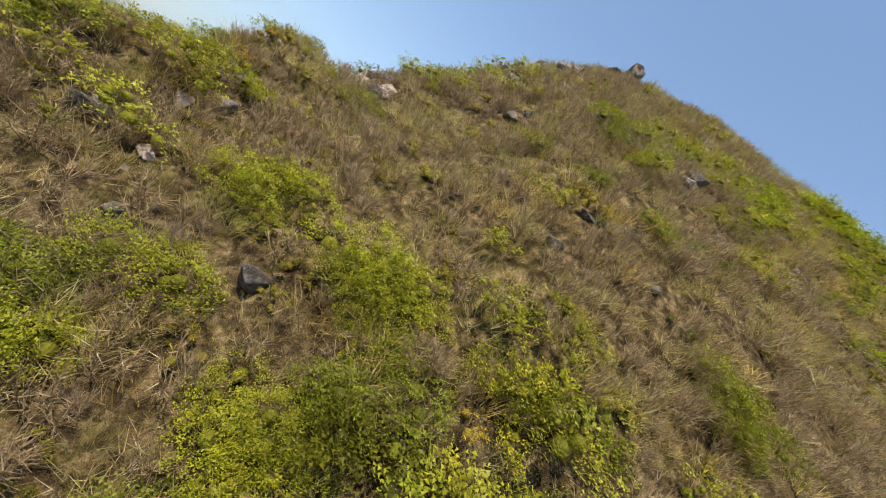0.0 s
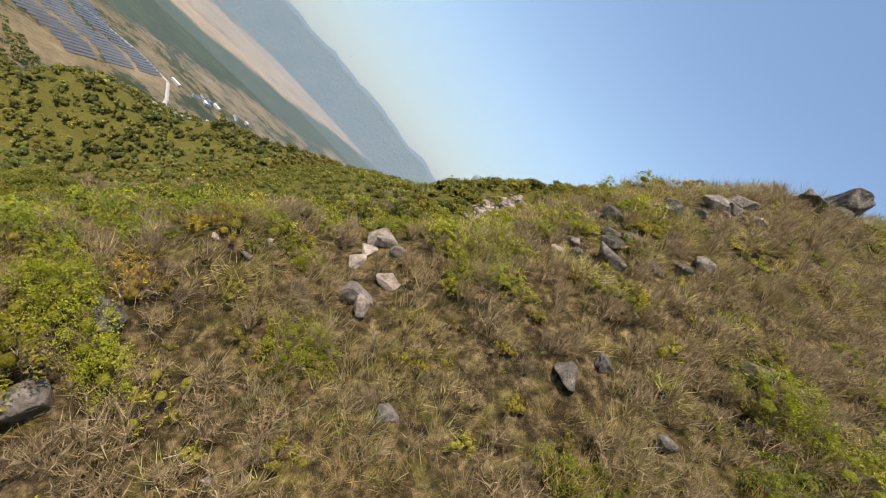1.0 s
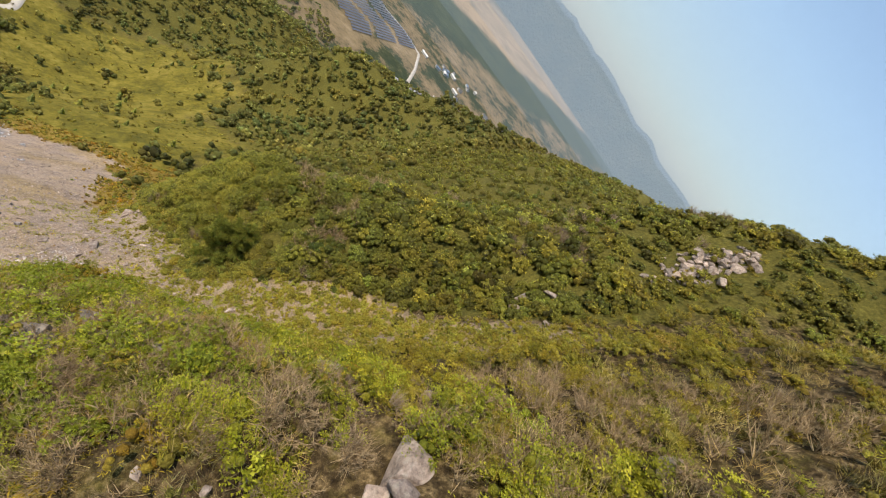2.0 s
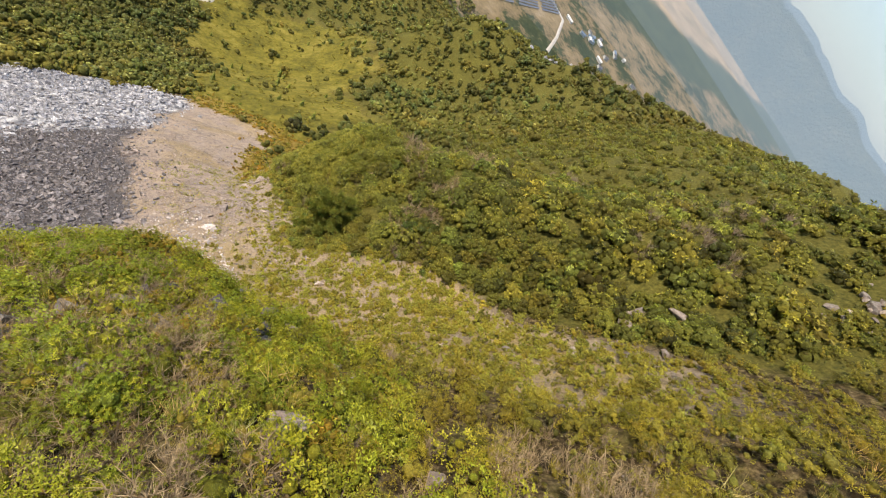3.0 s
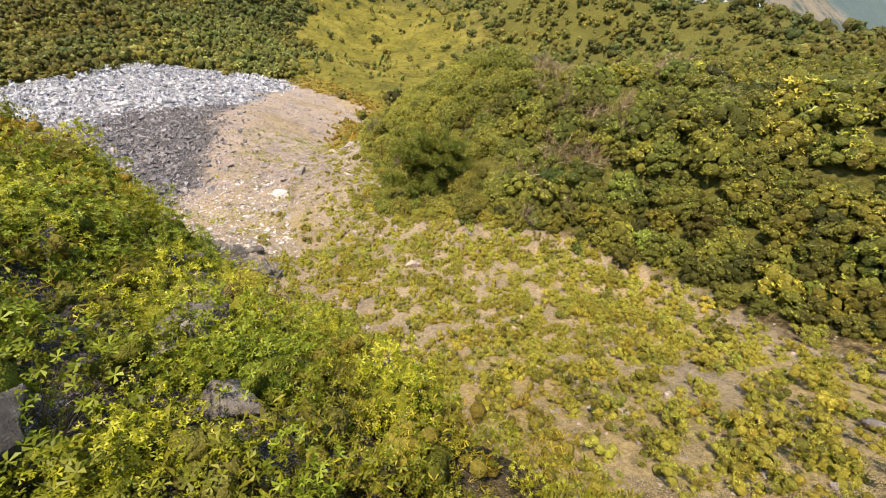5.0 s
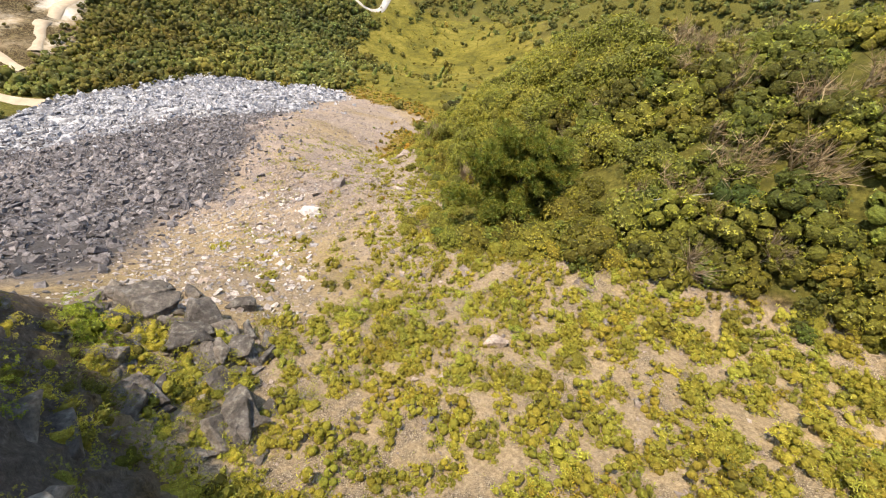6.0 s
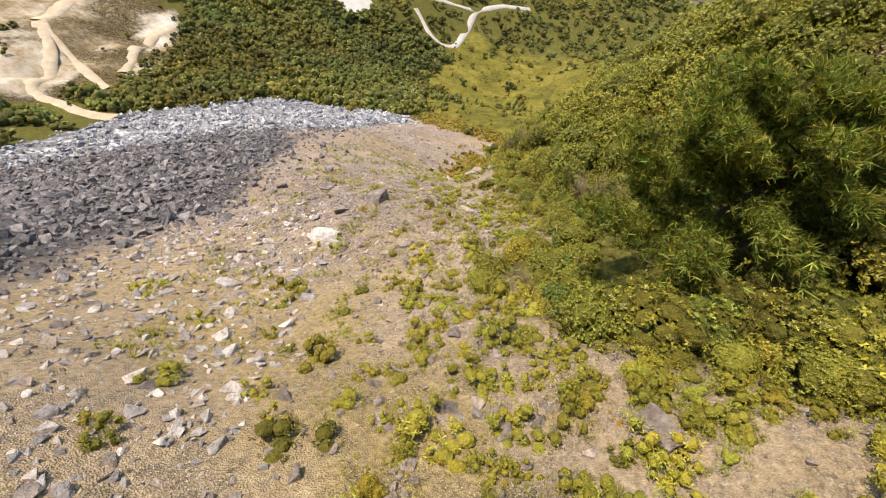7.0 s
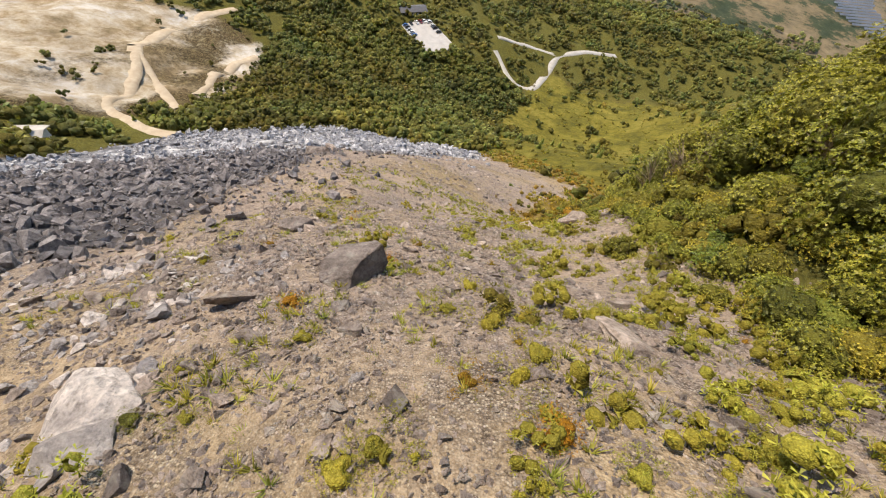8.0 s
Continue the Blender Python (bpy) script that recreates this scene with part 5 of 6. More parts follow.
    cx, cy = sow(r, 900, (38, 52, 24, 36), lambda x, y: 0.3 * sig((0.55 - spur(x, y)) / 0.1) * sig((y - 25) / 1) * sig((5 - np.abs(x - 48.3 + 0.9 * (y - 24))) / 0.6))
    plant_things("cliff_shrub", "low olive shrub rooted in the rock below the cliff", "shrub", "shrubs below the cliff", [LEAF_CUSHION, MASS_CUSHION], CUSHIONS_CLOSE, cx, cy, 0.5 + 0.5 * r.random(len(cx)), 32, 0.7, spread=0.25, warm=0.06)
    plant_things("yellow_shrub", "golden yellow-green rounded shrub on the edge of the cliff", "shrub", "", [LEAF_CUSHION, MASS_CUSHION], GOLDEN[:1], np.array([45.75]), np.array([24.1]), np.array([1.15]), 16, 0.85, 0.0)
    x, y = sow(r, 460, (38, 70, 2, 22), lambda x, y: 0.75 * top(x, y) * sig((x - 39) / 2))
    plant_things("olive_shrub", "olive green small-leaved shrub on the spur", "shrub", "olive shrubs on the spur", [LEAF_OLIVE, MASS_OLIVE], OLIVE_CLOSE, x, y, 0.75 + 0.6 * r.random(len(x)), 20, 0.6, spread=0.25, warm=0.07)
    x, y = sow(r, 3600, (6, 130, -58, 36), lambda x, y: np.clip(top(x, y), 0, 1) * np.clip(0.8 * sig((grain(x, y, 6, 9) + 0.15) / 0.15) + 0.5 * sig((x - 66) / 2), 0, 1))
    plant_stuff("olive_shrubs", "olive green small-leaved shrubs on the hillside", "shrubs", [LEAF_OLIVE, MASS_OLIVE], OLIVE, x, y, 0.55 + 0.6 * r.random(len(x)), 11, 0.6, spread=0.28, warm=0.08)
    x, y = sow(r, 1900, (46, 104, -2, 26), lambda x, y: 0.75 * (1 - scrub(x, y)) * np.clip(top(x, y) + 0.5 * fan(x, y), 0, 1) * sig((x - 50) / 2))
    plant_stuff("gully_head_shrubs", "olive green small-leaved shrubs at the head of the gully", "shrubs", [LEAF_OLIVE, MASS_OLIVE], OLIVE, x, y, 0.5 + 0.6 * r.random(len(x)), 27, 0.6, spread=0.28, warm=0.08)
    x, y = sow(r, 420, (24, 40, 11, 32), lambda x, y: 0.8 * np.clip(spur(x, y) + top(x, y), 0, 1) * sig((grain(x, y, 5, 2) + 0.2) / 0.15))
    plant_stuff("brown_shrubs", "brown half-leafless shrubs on the nose of the spur", "shrubs", [TWIG_GREY], BRUSH, x, y, 1.2 + 0.6 * r.random(len(x)), 47, 0.5)
    x, y = sow(r, 260, (26, 42, 11, 33), lambda x, y: 0.7 * np.clip(spur(x, y) + top(x, y), 0, 1))
    plant_stuff("ochre_shrubs", "ochre-brown small-leaved shrubs on the nose of the spur", "shrubs", [LEAF_OCHRE, MASS_OCHRE], OLIVE, x, y, 0.7 + 0.5 * r.random(len(x)), 48, 0.6, spread=0.25, warm=0.1)
    # bushes on the skyline beyond the gully
    x, y = sow(r, 700, (94, 142, -30, 14), lambda x, y: 0.8 * np.clip(0.4 + sig((grain(x, y, 8, 3)) / 0.2), 0, 1) * (1 - scrub(x, y)) * (np.hypot((x - RUBBLE[0]) / 2, y - RUBBLE[1]) > 3.5))
    plant_stuff("skyline_bushes", "rounded green bushes along the skyline beyond the gully", "shrubs", [LEAF_SCRUB, MASS_SCRUB], SCRUB, x, y, 0.9 + 0.8 * r.random(len(x)), 59, 0.7, spread=0.25, warm=0.08)
    # woods below
    x, y = sow(r, 14000, (-220, 430, 100, 560), lambda x, y: np.clip(0.62 * forest(x, y) * (1 - 0.35 * sig((y - 340) / 20)) + 0.10 * meadow(x, y) * sig((grain(x, y, 22, 7) - 0.1) / 0.15) + 0.3 * diggings(x, y) * sig((x + 108) / 4) * sig((grain(x, y, 9, 3) - 0.1) / 0.1), 0, 1) * (1 - lot(x, y)) * off_road(x, y, 3.5) * sig((height(x, y, False) + 285) / 6))
    s = (1.9 + 2.1 * r.random(len(x))) * (1 - 0.5 * diggings(x, y))
    fx, fy = sow(r, 2600, (-60, 560, 480, 720), lambda x, y: 0.6 * sig((640 - x) / 40) * sig((700 - y) / 20))
    x, y, s = np.concatenate([x, fx]), np.concatenate([y, fy]), np.concatenate([s, 3.5 + 2.5 * r.random(len(fx))])
    nx, ny = sow(r, 5200, (-60, 84, 126, 320), lambda x, y: 0.75 * forest(x, y) * (1 - lot(x, y)) * off_road(x, y, 3.0))
    x, y, s = np.concatenate([x, nx]), np.concatenate([y, ny]), np.concatenate([s, 1.4 + 1.5 * r.random(len(nx))])
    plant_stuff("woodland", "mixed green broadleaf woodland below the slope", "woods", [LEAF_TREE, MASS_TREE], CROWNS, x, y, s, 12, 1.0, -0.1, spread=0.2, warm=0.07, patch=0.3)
    x, y = sow(r, 5200, (60, 260, 96, 345), lambda x, y: 0.5 * meadow(x, y))
    plant_stuff("meadow_tussocks", "yellow-green tussocks and low bushes of a meadow", "shrubs", [LEAF_OLIVE, MASS_OLIVE], LOWS, x, y, 0.45 + 1.0 * r.random(len(x)) ** 3, 13, 0.8, 0.1, spread=0.3, warm=0.06)


build_plants()


def far_conifers():
    """Single conifers at the edge of the woods and on the meadow."""
    r = np.random.default_rng(41)
    x1, y1 = sow(r, 130, (-60, 66, 122, 230), lambda x, y: 0.5 * forest(x, y))
    x2, y2 = sow(r, 130, (70, 200, 110, 330), lambda x, y: 0.35 * np.clip(meadow(x, y) * 0.5 + 0.5, 0, 1) * (1 - fan(x, y)) * sig((y - along(x, FOOT) - 6) / 2))
    x, y = np.concatenate([x1, x2])[:150], np.concatenate([y1, y2])[:150]
    plant_things("conifer", "small dark green conifer above the meadow scrub", "tree", "conifers below the slope", [NEEDLE, BARK], CONIFERS, x, y, 3.5 + 3.0 * r.random(len(x)), 42, 1.0, 0.02, parts=("foliage", "trunk"))


far_conifers()

# ---- single rocks ----
lone_rocks("fan_boulder", "grey-brown angular boulder lying on pale gravel", "boulders on the fan", ROCK, [
    (53.7, 59.2, 1.25), (48.4, 64.5, 0.95), (38.2, 88.0, 1.9), (39.9, 88.6, 1.2), (62.6, 74.4, 0.95), (61.3, 75.4, 0.7),
    (61.9, 33.2, 0.9), (62.7, 40.0, 0.95), (56.2, 52.2, 0.55), (58.4, 66.6, 0.45), (45.5, 69.5, 0.7), (47.0, 73.0, 0.5),
    (66.3, 75.8, 1.1), (67.4, 77.6, 1.4), (68.6, 76.2, 1.2), (64.0, 46.5, 0.6), (59.0, 42.6, 0.5)], ROCKS_BIG, 61, 0.22, 0.7)
lone_rocks("talus_boulder", "dark brown broken boulder at the foot of the cliff", "boulders under the cliff", ROCK_DARK, [
    (44.8, 35.7, 1.5), (46.3, 37.1, 1.0), (44.6, 33.9, 1.3), (42.0, 36.5, 1.4), (40.8, 37.2, 1.5), (48.4, 33.2, 0.9), (43.4, 35.2, 1.2), (41.2, 38.2, 1.1),
    (46.8, 31.5, 1.1), (45.9, 34.6, 0.9), (47.2, 34.9, 0.8), (43.2, 38.0, 0.9), (44.4, 34.2, 1.3), (46.1, 33.2, 1.1), (47.9, 33.0, 0.9), (40.6, 37.1, 1.3), (48.4, 34.2, 0.7)], ROCKS_ANGULAR, 69, 0.25)
lone_rocks("pale_boulder", "pale grey weathered boulder half sunk in gravel", "pale boulders on the fan", ROCK_LIGHT, [
    (50.1, 53.5, 1.35), (50.9, 53.0, 0.8), (45.6, 48.0, 0.8), (50.9, 46.9, 0.7), (49.4, 49.5, 0.6), (55.2, 55.3, 0.22), (52.4, 50.8, 0.35),
    (44.0, 58.5, 0.6), (54.6, 46.4, 0.3)], [Shape(s.v * [1, 0.95, 0.7], s.f) for s in ROCKS_BIG], 71, 0.02, 0.7)
lone_rocks("slab", "flat grey slab lying on the gravel", "slabs on the fan", ROCK, [
    (51.4, 57.2, 1.1), (63.4, 60.5, 1.15), (61.4, 58.0, 1.0), (61.6, 55.4, 0.55), (60.6, 53.8, 0.6), (63.8, 56.6, 0.5),
    (57.2, 44.6, 0.5), (60.2, 47.2, 0.6)], [Shape(s.v * [1, 1, 0.4], s.f) for s in ROCKS_BIG], 63, 0.04, 0.95)
lone_rocks("spur_block", "pale grey block in a heap on the grassy spur", "blocks on the spur", ROCK, [(x, y, 0.85 * w) for x, y, w in SPUR_BLOCKS], ROCKS_BIG, 64, 0.3, 0.3)
lone_rocks("spur_boulder", "dark brown boulder with a shadowed underside on the spur", "boulders on the crest", ROCK_DARK, [(x, y, 0.85 * w) for x, y, w in SPUR_BOULDERS], ROCKS_BIG, 65, 0.35, 0.3)
lone_rocks("crest_boulder", "great rounded grey boulder standing on the crest", "boulders on the crest", ROCK_DARK, CREST_BOULDERS, ROCKS_BIG, 66, 0.35, 0.2)
lone_rocks("gully_boulder", "grey boulder at the edge of the evergreen scrub", "boulders in the gully", ROCK, [
    (91.0, 15.4, 2.0), (92.6, 13.0, 1.8), (88.4, 14.0, 1.3), (76.5, 12.4, 1.3), (80.5, 10.5, 0.9), (72.4, 14.6, 0.8), (84.6, 9.5, 1.0)], ROCKS_BIG, 67, 0.45)


def rubble():
    """Tumbled blocks on the slope beyond the gully."""
    r = np.random.default_rng(71)
    x, y = r.normal(RUBBLE[0], 4.5, 120), r.normal(RUBBLE[1], 1.9, 120)
    lone_rocks("rubble_block", "grey angular block in a tumbled heap of rubble", "blocks of the rubble heap", ROCK, np.stack([x, y, 0.5 + 0.9 * r.random(120) ** 2], -1), ROCKS_FINE, 72, 0.4)
    x, y = r.normal(296, 9, 16), r.normal(212, 8, 16)
    lone_rocks("shoulder_crag", "pale cream rock outcrop on the far shoulder", "outcrops on the shoulder", ROCK_PALE, np.stack([x, y, 1.6 + 1.8 * r.random(16)], -1), ROCKS_FINE, 73, 0.5)


rubble()


def cliff_blocks():
    """Dark broken rock standing out of the cliff below the spur's nose."""
    r = np.random.default_rng(75)
    x, y = sow(r, 5200, (24, 50, 19, 38), lambda x, y: np.clip(4 * spur(x, y) * (1 - spur(x, y)) - 0.15, 0, 1) * 0.30)
    lone_rocks("cliff_block", "dark fissured rock block jutting from the cliff", "blocks of the cliff", ROCK_DARK, np.stack([x, y, 0.5 + 0.9 * r.random(len(x)) ** 2], -1)[:150], ROCKS_ANGULAR, 76, 0.15)


cliff_blocks()

# ---- the pine beside the fan ----


def pine_tree(x, y, tall):
    r = np.random.default_rng(81)
    base = Vector((x, y, float(height(x, y)) - 0.3))
    tree = tagged(new("pine_tree"), "dark green pine with layered feathery boughs beside the debris fan", "tree")
    tree.location = base
    stem = lambda u: np.array([0.55 * math.sin(u * 2.2) + 0.9 * u, 0.5 * u * u + 0.3 * u, u * tall])
    rods = [(stem(i / 12), stem((i + 1) / 12), 0.17 * (1 - i / 13) + 0.02, 0.17 * (1 - (i + 1) / 13) + 0.02) for i in range(12)]
    s = sticks(rods)
    trunk = new("trunk", raw_mesh("trunk", s.v, s.f, [BARK]))
    trunk.parent = tree
    tagged(trunk, "dark leaning trunk")
    P, D = [], []
    for k in range(40):
        u = 0.10 + 0.88 * k / 40
        a, L = k * 2.4 + r.uniform(-0.4, 0.4), (1 - u) ** 0.55 * 6.3 * r.uniform(0.65, 1.1) + 0.5
        d = np.array([math.cos(a), math.sin(a), 0.22])
        p0, pts = stem(u), []
        for i in range(6):
            q = i / 5
            pts.append(p0 + d * L * q + np.array([0, 0, 0.35 * L * q * q - 0.25 * L * q]) + r.normal(size=3) * 0.05 * q)
        s = sticks([(pts[i], pts[i + 1], 0.055 * (1 - i / 6) + 0.008, 0.055 * (1 - (i + 1) / 6) + 0.008) for i in range(5)])
        limb = new("limb", raw_mesh("limb", s.v, s.f, [BARK]))
        limb.parent = tree
        for _ in range(int(34 + 84 * L)):
            q = r.uniform(0.25, 1.05)
            at = p0 + d * L * q + np.array([0, 0, 0.35 * L * q * q - 0.25 * L * q]) + r.normal(size=3) * [0.42, 0.42, 0.16] * (0.4 + 0.4 * L * 0.35)
            P.append(at), D.append(d * 0.8 + [0, 0, 0.35] + r.normal(size=3) * 0.35)
    needles = []
    for _ in range(4):
        v, f = [], []
        for i in range(11):
            e = r.normal(size=3) * 0.55 + [0, 0, 0.75]
            e *= r.uniform(0.22, 0.42) / np.linalg.norm(e)
            side = np.cross(e, r.normal(size=3))
            side *= 0.026 / np.linalg.norm(side)
            v += [-side, side, e]
            f.append([3 * i, 3 * i + 1, 3 * i + 2])
        needles.append(Shape(v, f))
    P, D = np.array(P), np.array(D)
    v, f, w, c = strewn(needles, r.integers(0, 4, len(P)), P, frames_from(D, r.uniform(0, 6, len(P))), r.uniform(0.8, 1.4, len(P)), tints(r, len(P), 0.2, 0.12))
    crown = new("crown", raw_mesh("crown", v, f, [NEEDLE], w, c))
    crown.parent = tree
    tagged(crown, "tufts of dark green needles")


pine_tree(*PINE, 10.6)



def dead_branch():
    """A bleached bare trunk lying over the scrub."""
    way = np.array([(75.2, 43.6, 2.6), (76.0, 43.2, 2.75), (76.6, 42.9, 2.7), (77.4, 42.6, 2.85), (78.3, 42.1, 2.8)])
    pts = [np.array([x, y, float(height(x, y, False)) + up]) for x, y, up in way]
    limb = sticks([(pts[i], pts[i + 1], 0.075 - 0.012 * i, 0.063 - 0.012 * i) for i in range(4)] + [(pts[2], pts[2] + [0.3, -0.5, 0.5], 0.03, 0.01), (pts[1], pts[1] - [0.0, 0.6, -0.3], 0.03, 0.01)])
    tagged(new("dead_branch", raw_mesh("dead_branch", limb.v, limb.f, [DEAD_WOOD])), "bleached bare branch lying over evergreen scrub", "branch")


DEAD_WOOD = stem_material("dead_wood", (0.42, 0.39, 0.34), (0.66, 0.62, 0.55))
dead_branch()

# ---- roads, car park and houses below ----


def road(name, label, material, way, width, lift=0.25):
    """A strip laid over the land along a bent line."""
    pts = [np.array(way[0], float)]
    for a, b in zip(way[:-1], way[1:]):
        n = max(2, int(np.hypot(b[0] - a[0], b[1] - a[1]) / 3))
        pts += [np.array(a) + (np.array(b) - np.array(a)) * (i + 1) / n for i in range(n)]
    p = np.array(pts, float)
    for _ in range(4):
        p[1:-1] = (p[:-2] + 2 * p[1:-1] + p[2:]) / 4
    d = np.gradient(p, axis=0)
    d /= np.linalg.norm(d, axis=1, keepdims=True)
    side = np.stack([-d[:, 1], d[:, 0]], -1) * (width / 2) * (1 + 0.15 * grain(p[:, 0], p[:, 1], 9))[:, None]
    z = height(p[:, 0], p[:, 1]) + lift
    rows = [np.column_stack([p - side * 1.25, z - 1.2]), np.column_stack([p - side, z]), np.column_stack([p + side, z]), np.column_stack([p + side * 1.25, z - 1.2])]
    n = len(p)
    v = np.concatenate(rows)
    f = np.concatenate([np.stack([k * n + np.arange(n - 1), k * n + np.arange(1, n), (k + 1) * n + np.arange(1, n), (k + 1) * n + np.arange(n - 1)], -1) for k in range(3)])
    tagged(new(name, raw_mesh(name, v, f, [material], smooth=True)), label, "road", kind="structure")


SURFACES = {"sand": SAND_ROAD, "grey": GREY_ROAD, "white": CONCRETE}
for name, label, surface, way, width, lift in ROADS:
    road(name, label, SURFACES[surface], way, width, lift)


def box(bm, size, at, turn=0.0, bevel=0.0):
    m = Matrix.Translation(at) @ Matrix.Rotation(turn, 4, "Z") @ Matrix.Diagonal((*size, 1))
    made = bmesh.ops.create_cube(bm, size=1, matrix=m)
    if bevel:
        edges = list({e for v in made["verts"] for e in v.link_edges})
        bmesh.ops.bevel(bm, geom=edges, offset=bevel, segments=2, affect="EDGES")


def car_park():
    bm = bmesh.new()
    box(bm, (38, 24, 0.6), (0, 0, 0), 0, 0.2)
    me = bpy.data.meshes.new("car_park")
    bm.to_mesh(me)
    bm.free()
    me.materials.append(GRAVEL)
    ob = new("pavement", me)
    ob.matrix_world = pose(LOT[0], LOT[1], LOT[2] + 0.05, 0, 0, -47)
    tagged(ob, "pale gravel car park in the woods", "car park", kind="structure")


car_park()


def house(x, y, z, turn, size, label, roof_mat, wall_mat, windows=4):
    """A low house: walls, a pitched roof, a door and windows."""
    w, d, h = size
    home = tagged(new("house"), label, "house")
    home.matrix_world = pose(x, y, z, 0, 0, turn)
    bm = bmesh.new()
    box(bm, (w, d, h + 1.0), (0, 0, (h - 1.0) / 2), 0, 0.05)
    part("wall", bm, wall_mat, home)
    bm = bmesh.new()
    ridge = h + d * 0.22
    vs = [bm.verts.new(c) for c in ((-w / 2 - 0.8, -d / 2 - 0.9, h), (w / 2 + 0.8, -d / 2 - 0.9, h), (w / 2 + 0.8, 0, ridge), (-w / 2 - 0.8, 0, ridge), (-w / 2 - 0.8, d / 2 + 0.9, h), (w / 2 + 0.8, d / 2 + 0.9, h))]
    low = [bm.verts.new(v.co - Vector((0, 0, 0.25))) for v in vs]
    for a in ((0, 1, 2, 3), (3, 2, 5, 4)):
        bm.faces.new([vs[i] for i in a])
        bm.faces.new([low[i] for i in reversed(a)])
    for a, b in ((0, 1), (1, 2), (2, 5), (5, 4), (4, 3), (3, 0)):
        bm.faces.new([vs[b], vs[a], low[a], low[b]])
    part("roof", bm, roof_mat, home, "pitched sheet roof")
    for i in range(windows):
        bm = bmesh.new()
        px = -w / 2 + (i + 0.5) * w / windows
        box(bm, (w / windows * 0.55, 0.08, h * 0.4), (px, -d / 2 - 0.02, h * 0.55))
        win = part("window", bm, GLASS, home, "dark window")
        bm = bmesh.new()
        box(bm, (w / windows * 0.65, 0.16, 0.12), (px, -d / 2 - 0.06, h * 0.33))
        part("sill", bm, CONCRETE, win)
    bm = bmesh.new()
    box(bm, (1.2, 0.08, 2.1), (w * 0.02, -d / 2 - 0.03, 1.05))
    part("door", bm, ROOF, home, "dark door")


house(-5.5, 352.0, LOT[2] - 0.2, 31, (19, 8, 3.6), "low brown-roofed visitor house beside the car park", ROOF, WALL, 6)
hx, hy = -61.0, 117.0
house(hx, hy, float(height(hx, hy)) - 0.3, 20, (7, 4, 2.2), "small hut with a pale sheet roof near the diggings", GREY_ROAD, WALL, 2)


def paint(name, colour):
    m, nt, bsdf = mat(name)
    nt.links.new(ramp(nt, noisy(nt, place_coords(nt, True), 3.0), [(0.3, tuple(c * 0.9 for c in colour)), (0.7, colour)]), bsdf.inputs["Base Color"])
    bsdf.inputs["Roughness"].default_value, bsdf.inputs["Coat Weight"].default_value = 0.35, 0.5
    return m


TYRE = plain_material("tyre", (0.012, 0.012, 0.012), (0.03, 0.03, 0.03), 8.0)


def cars():
    """Parked cars round the edge of the car park."""
    coats = [("white_paint", (0.75, 0.75, 0.74), "white"), ("blue_paint", (0.04, 0.12, 0.32), "blue"), ("black_paint", (0.015, 0.015, 0.018), "black"),
             ("silver_paint", (0.42, 0.43, 0.45), "silver grey"), ("red_paint", (0.25, 0.03, 0.03), "dark red")]
    kinds = []
    for name, rgb, word in coats:
        car = tagged(new("car"), f"{word} car parked on the gravel car park", "car", "parked cars")
        coat = paint(name, rgb)
        bm = bmesh.new()
        box(bm, (4.3, 1.72, 0.62), (0, 0, 0.62), 0, 0.16)
        part("body", bm, coat, car)
        bm = bmesh.new()
        made = bmesh.ops.create_cube(bm, size=1, matrix=Matrix.Translation((-0.15, 0, 1.17)) @ Matrix.Diagonal((2.5, 1.55, 0.56, 1)))
        for v in made["verts"]:
            if v.co.z > 1.2:
                v.co.x, v.co.y = -0.15 + (v.co.x + 0.15) * 0.72, v.co.y * 0.86
        part("windows", bm, GLASS, car, "dark glass")
        bm = bmesh.new()
        box(bm, (1.7, 1.3, 0.06), (-0.15, 0, 1.46), 0, 0.02)
        part("roof", bm, coat, car)
        for sx in (-1.35, 1.35):
            for sy in (-0.8, 0.8):
                bm = bmesh.new()
                bmesh.ops.create_cone(bm, cap_ends=True, segments=14, radius1=0.32, radius2=0.32, depth=0.2, matrix=Matrix.Translation((sx, sy, 0.32)) @ Matrix.Rotation(math.pi / 2, 4, "X"))
                part("wheel", bm, TYRE, car)
        kinds.append(car)
    axis, across = -47, 43
    c, s = math.cos(radians(axis)), math.sin(radians(axis))
    spots = [(-16.5, -9.3, 1), (-13.6, -9.3, 2), (-10.4, -9.4, 3), (-7.2, -9.2, 0), (-3.6, -9.3, 1), (-14.5, 9.2, 0), (-9.5, 9.3, 3), (-6.4, 9.2, 2), (-1.2, 9.3, 2), (-16.8, -4.6, 2), (-16.9, 0.2, 0), (-16.8, 3.2, 4), (-16.7, 6.0, 0)]
    used = set()
    for u, v, k in spots:
        at = pose(LOT[0] + u * c - v * s, LOT[1] + u * s + v * c, LOT[2] + 0.36, 0, 0, axis + (90 if abs(v) > 8 else 0))
        if k in used:
            copy_thing(kinds[k], at)
        else:
            kinds[k].matrix_world = at
            used.add(k)


cars()

# ---- the plain ----


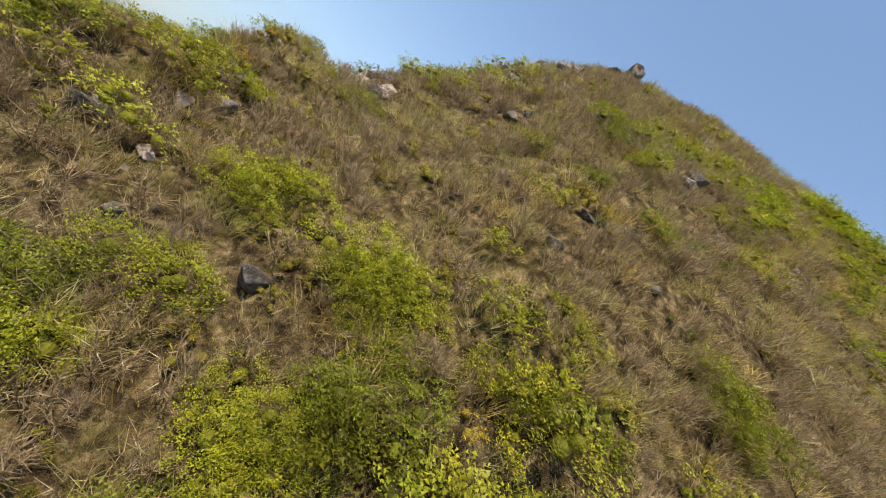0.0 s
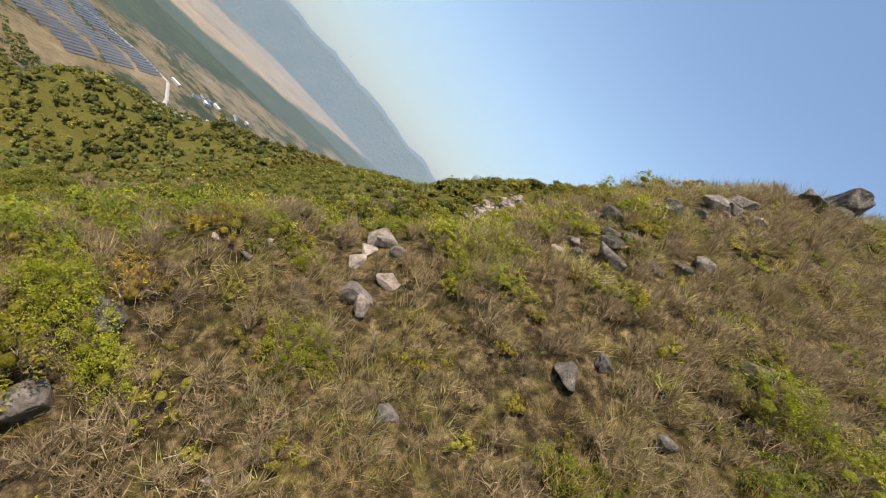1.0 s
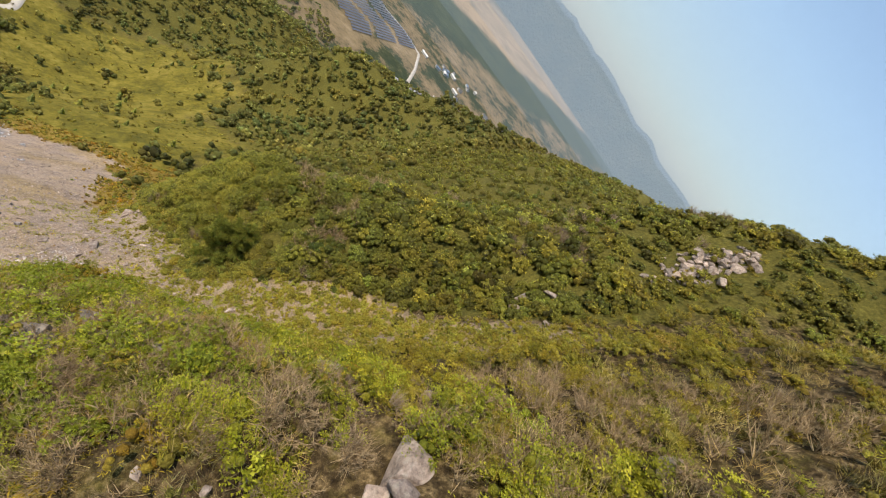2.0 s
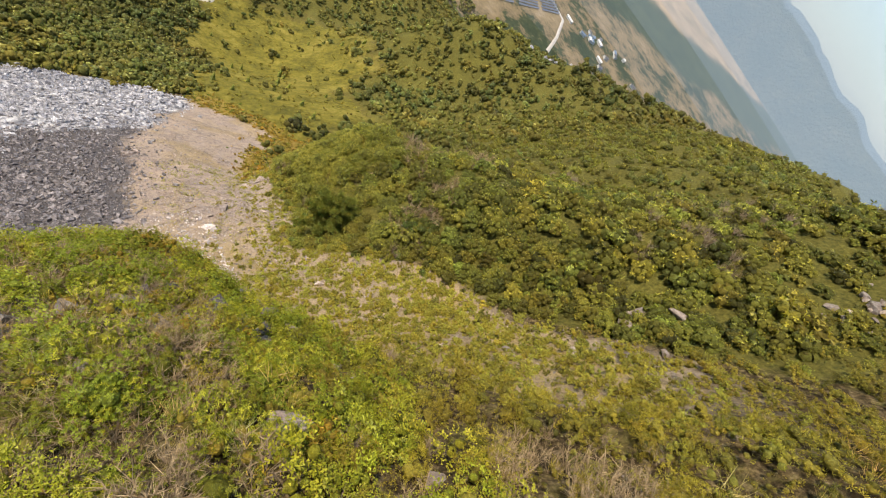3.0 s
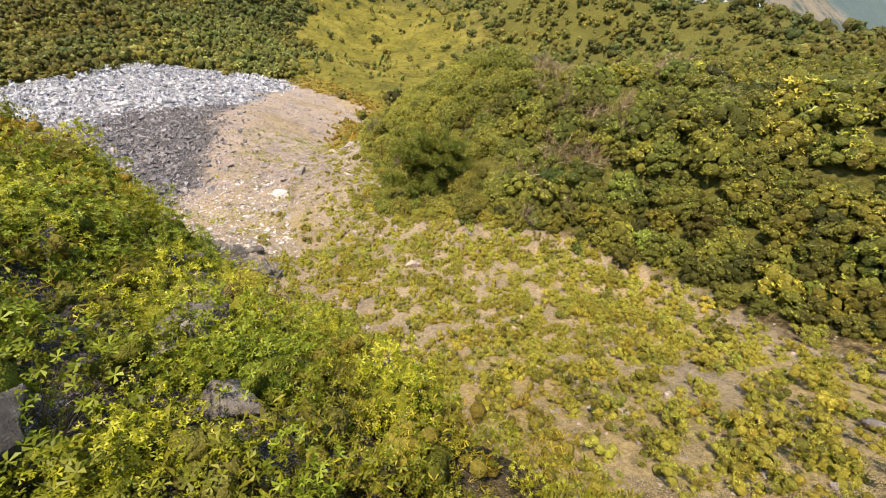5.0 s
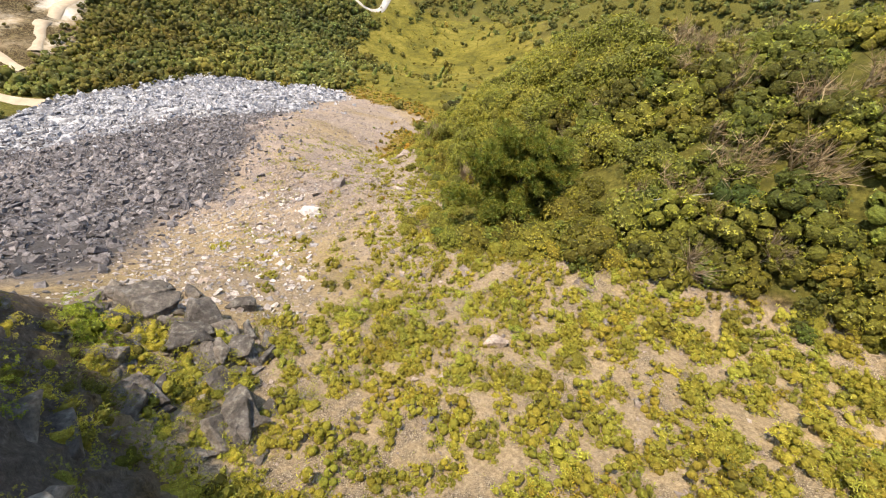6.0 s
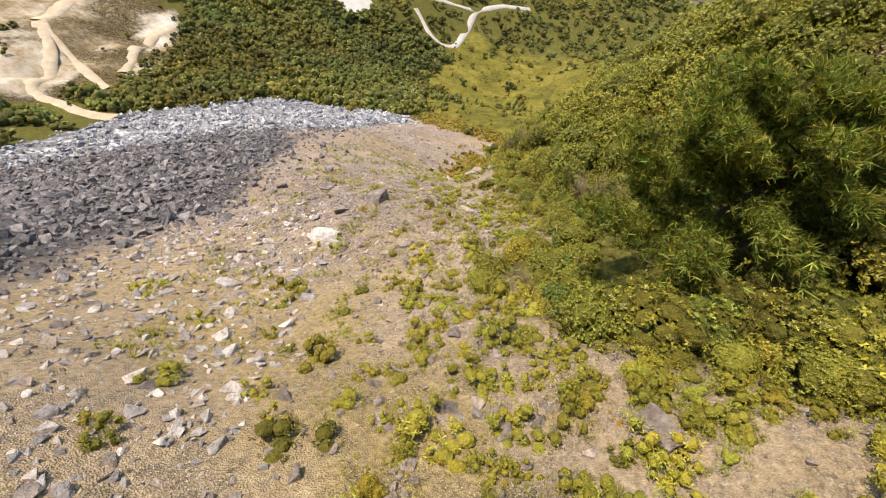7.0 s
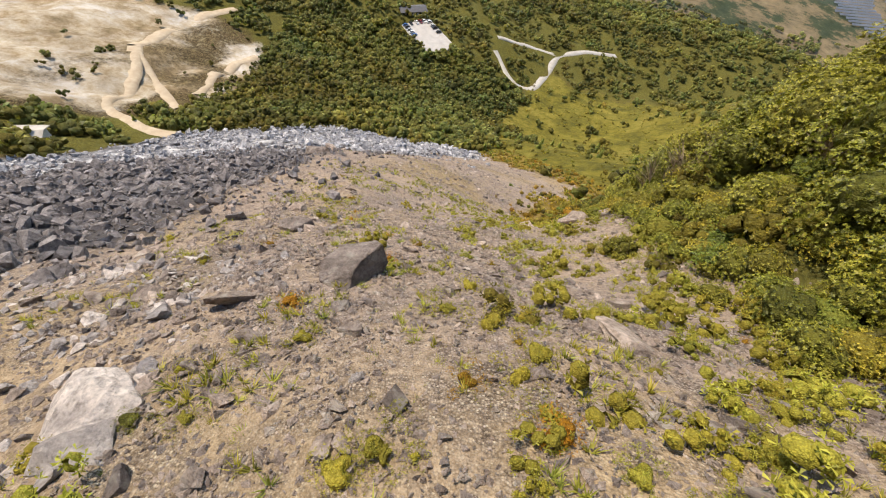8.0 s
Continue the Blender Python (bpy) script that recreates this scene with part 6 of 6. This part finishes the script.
def solar_farm(x0, y0, rows, turn):
    """Long rows of tilted panels on posts."""
    r = np.random.default_rng(91)
    farm = tagged(new("solar_farm"), "solar farm of long dark blue panel rows on the plain", "solar farm")
    farm.matrix_world = pose(x0, y0, -309.5, 0, 0, turn)
    c, s = math.cos(radians(turn)), math.sin(radians(turn))
    for i in range(rows):
        for j in range(3):
            bm = bmesh.new()
            L = 92 * r.uniform(0.75, 1.0)
            tilt = Matrix.Rotation(radians(24), 4, "X")
            bmesh.ops.create_cube(bm, size=1, matrix=Matrix.Translation((j * 104 - 104 + 18 * math.sin(i * 0.35), i * 9.5 - rows * 4.75, 2.4)) @ tilt @ Matrix.Diagonal((L, 3.8, 0.25, 1)))
            part("panel_row", bm, PANEL, farm)


solar_farm(735, 865, 26, 18)


def village():
    r = np.random.default_rng(95)
    roofs = [ROOF, paint("blue_roof", (0.12, 0.17, 0.24)), CONCRETE]
    for k in range(16):
        x, y = r.uniform(960, 1230), r.uniform(640, 800)
        house(x, y, -309.0, r.uniform(0, 180), (r.uniform(12, 24), r.uniform(8, 12), r.uniform(4, 6)), "far house with a grey roof on the plain", roofs[k % 3], WALL, 2)


village()


def far_ranges():
    """Hazy hills along the horizon."""
    az = np.radians(np.linspace(-70, 150, 240))
    for name, R, top, seed in (("backdrop_hills", 3900, 60, 2), ("backdrop_range", 4350, 170, 5)):
        u = az * 10
        h = top * (0.45 + 0.4 * grain(u * 30, u * 0 + seed * 50, 60) + 0.22 * grain(u * 30, u * 0 + seed * 90, 17) + 0.1 * grain(u * 30, u * 0 + seed * 20, 6))
        n = len(az)
        rings = [np.column_stack([50 + (R + k * 90) * np.sin(az), (R + k * 90) * np.cos(az), z]) for k, z in ((0, np.full(n, -312.0)), (1, -312 + (h + 312) * 0.5 + 14 * grain(u * 30, u * 0, 9)), (2, -312 + (h + 312) * 0.85 + 10 * grain(u * 30, u * 0 + 40, 7)), (3, h))]
        v = np.concatenate(rings)
        f = np.concatenate([np.stack([k * n + np.arange(n - 1), k * n + np.arange(1, n), (k + 1) * n + np.arange(1, n), (k + 1) * n + np.arange(n - 1)], -1) for k in range(3)])
        tagged(new(name, raw_mesh(name, v, f, [FAR_HILL], smooth=True)), "blue-green wooded hills along the hazy horizon", "hills", kind="structure")


FAR_HILL = plain_material("far_hill", (0.03, 0.055, 0.03), (0.13, 0.135, 0.075), 0.005, 0.9, 1.0, 60.0)
far_ranges()


def haze_glow_material(name, strength):
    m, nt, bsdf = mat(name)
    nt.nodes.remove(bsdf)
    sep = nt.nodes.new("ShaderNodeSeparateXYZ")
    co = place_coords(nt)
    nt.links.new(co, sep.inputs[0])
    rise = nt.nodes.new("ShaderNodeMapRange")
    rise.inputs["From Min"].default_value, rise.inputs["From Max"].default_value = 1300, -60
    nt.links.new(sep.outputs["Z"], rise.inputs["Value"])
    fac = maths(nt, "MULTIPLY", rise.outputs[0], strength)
    # haze imitated by a faint bluish glow over transparency, fading with height
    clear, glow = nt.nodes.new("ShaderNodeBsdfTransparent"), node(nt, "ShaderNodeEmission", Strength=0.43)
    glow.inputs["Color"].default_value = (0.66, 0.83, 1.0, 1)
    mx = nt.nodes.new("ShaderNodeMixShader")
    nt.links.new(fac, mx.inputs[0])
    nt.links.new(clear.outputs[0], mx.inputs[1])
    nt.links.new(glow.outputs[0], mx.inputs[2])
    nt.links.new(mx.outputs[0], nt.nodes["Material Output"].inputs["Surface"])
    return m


def haze_glow():
    """See-through glowing sheets, added in place of real haze over the plain and the low sky."""
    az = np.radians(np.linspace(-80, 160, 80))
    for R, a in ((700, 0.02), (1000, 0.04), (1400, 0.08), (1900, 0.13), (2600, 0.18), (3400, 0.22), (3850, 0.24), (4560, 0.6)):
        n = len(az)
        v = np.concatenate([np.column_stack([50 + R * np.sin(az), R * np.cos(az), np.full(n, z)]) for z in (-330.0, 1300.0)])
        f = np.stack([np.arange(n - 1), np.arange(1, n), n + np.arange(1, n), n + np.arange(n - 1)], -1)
        ob = new("backdrop_haze_glow", raw_mesh("backdrop_haze_glow", v, f, [haze_glow_material("haze_glow", a)]))
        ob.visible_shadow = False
        tagged(ob, "see-through glowing sheet standing in for haze over the plain", "haze", kind="structure")


haze_glow()
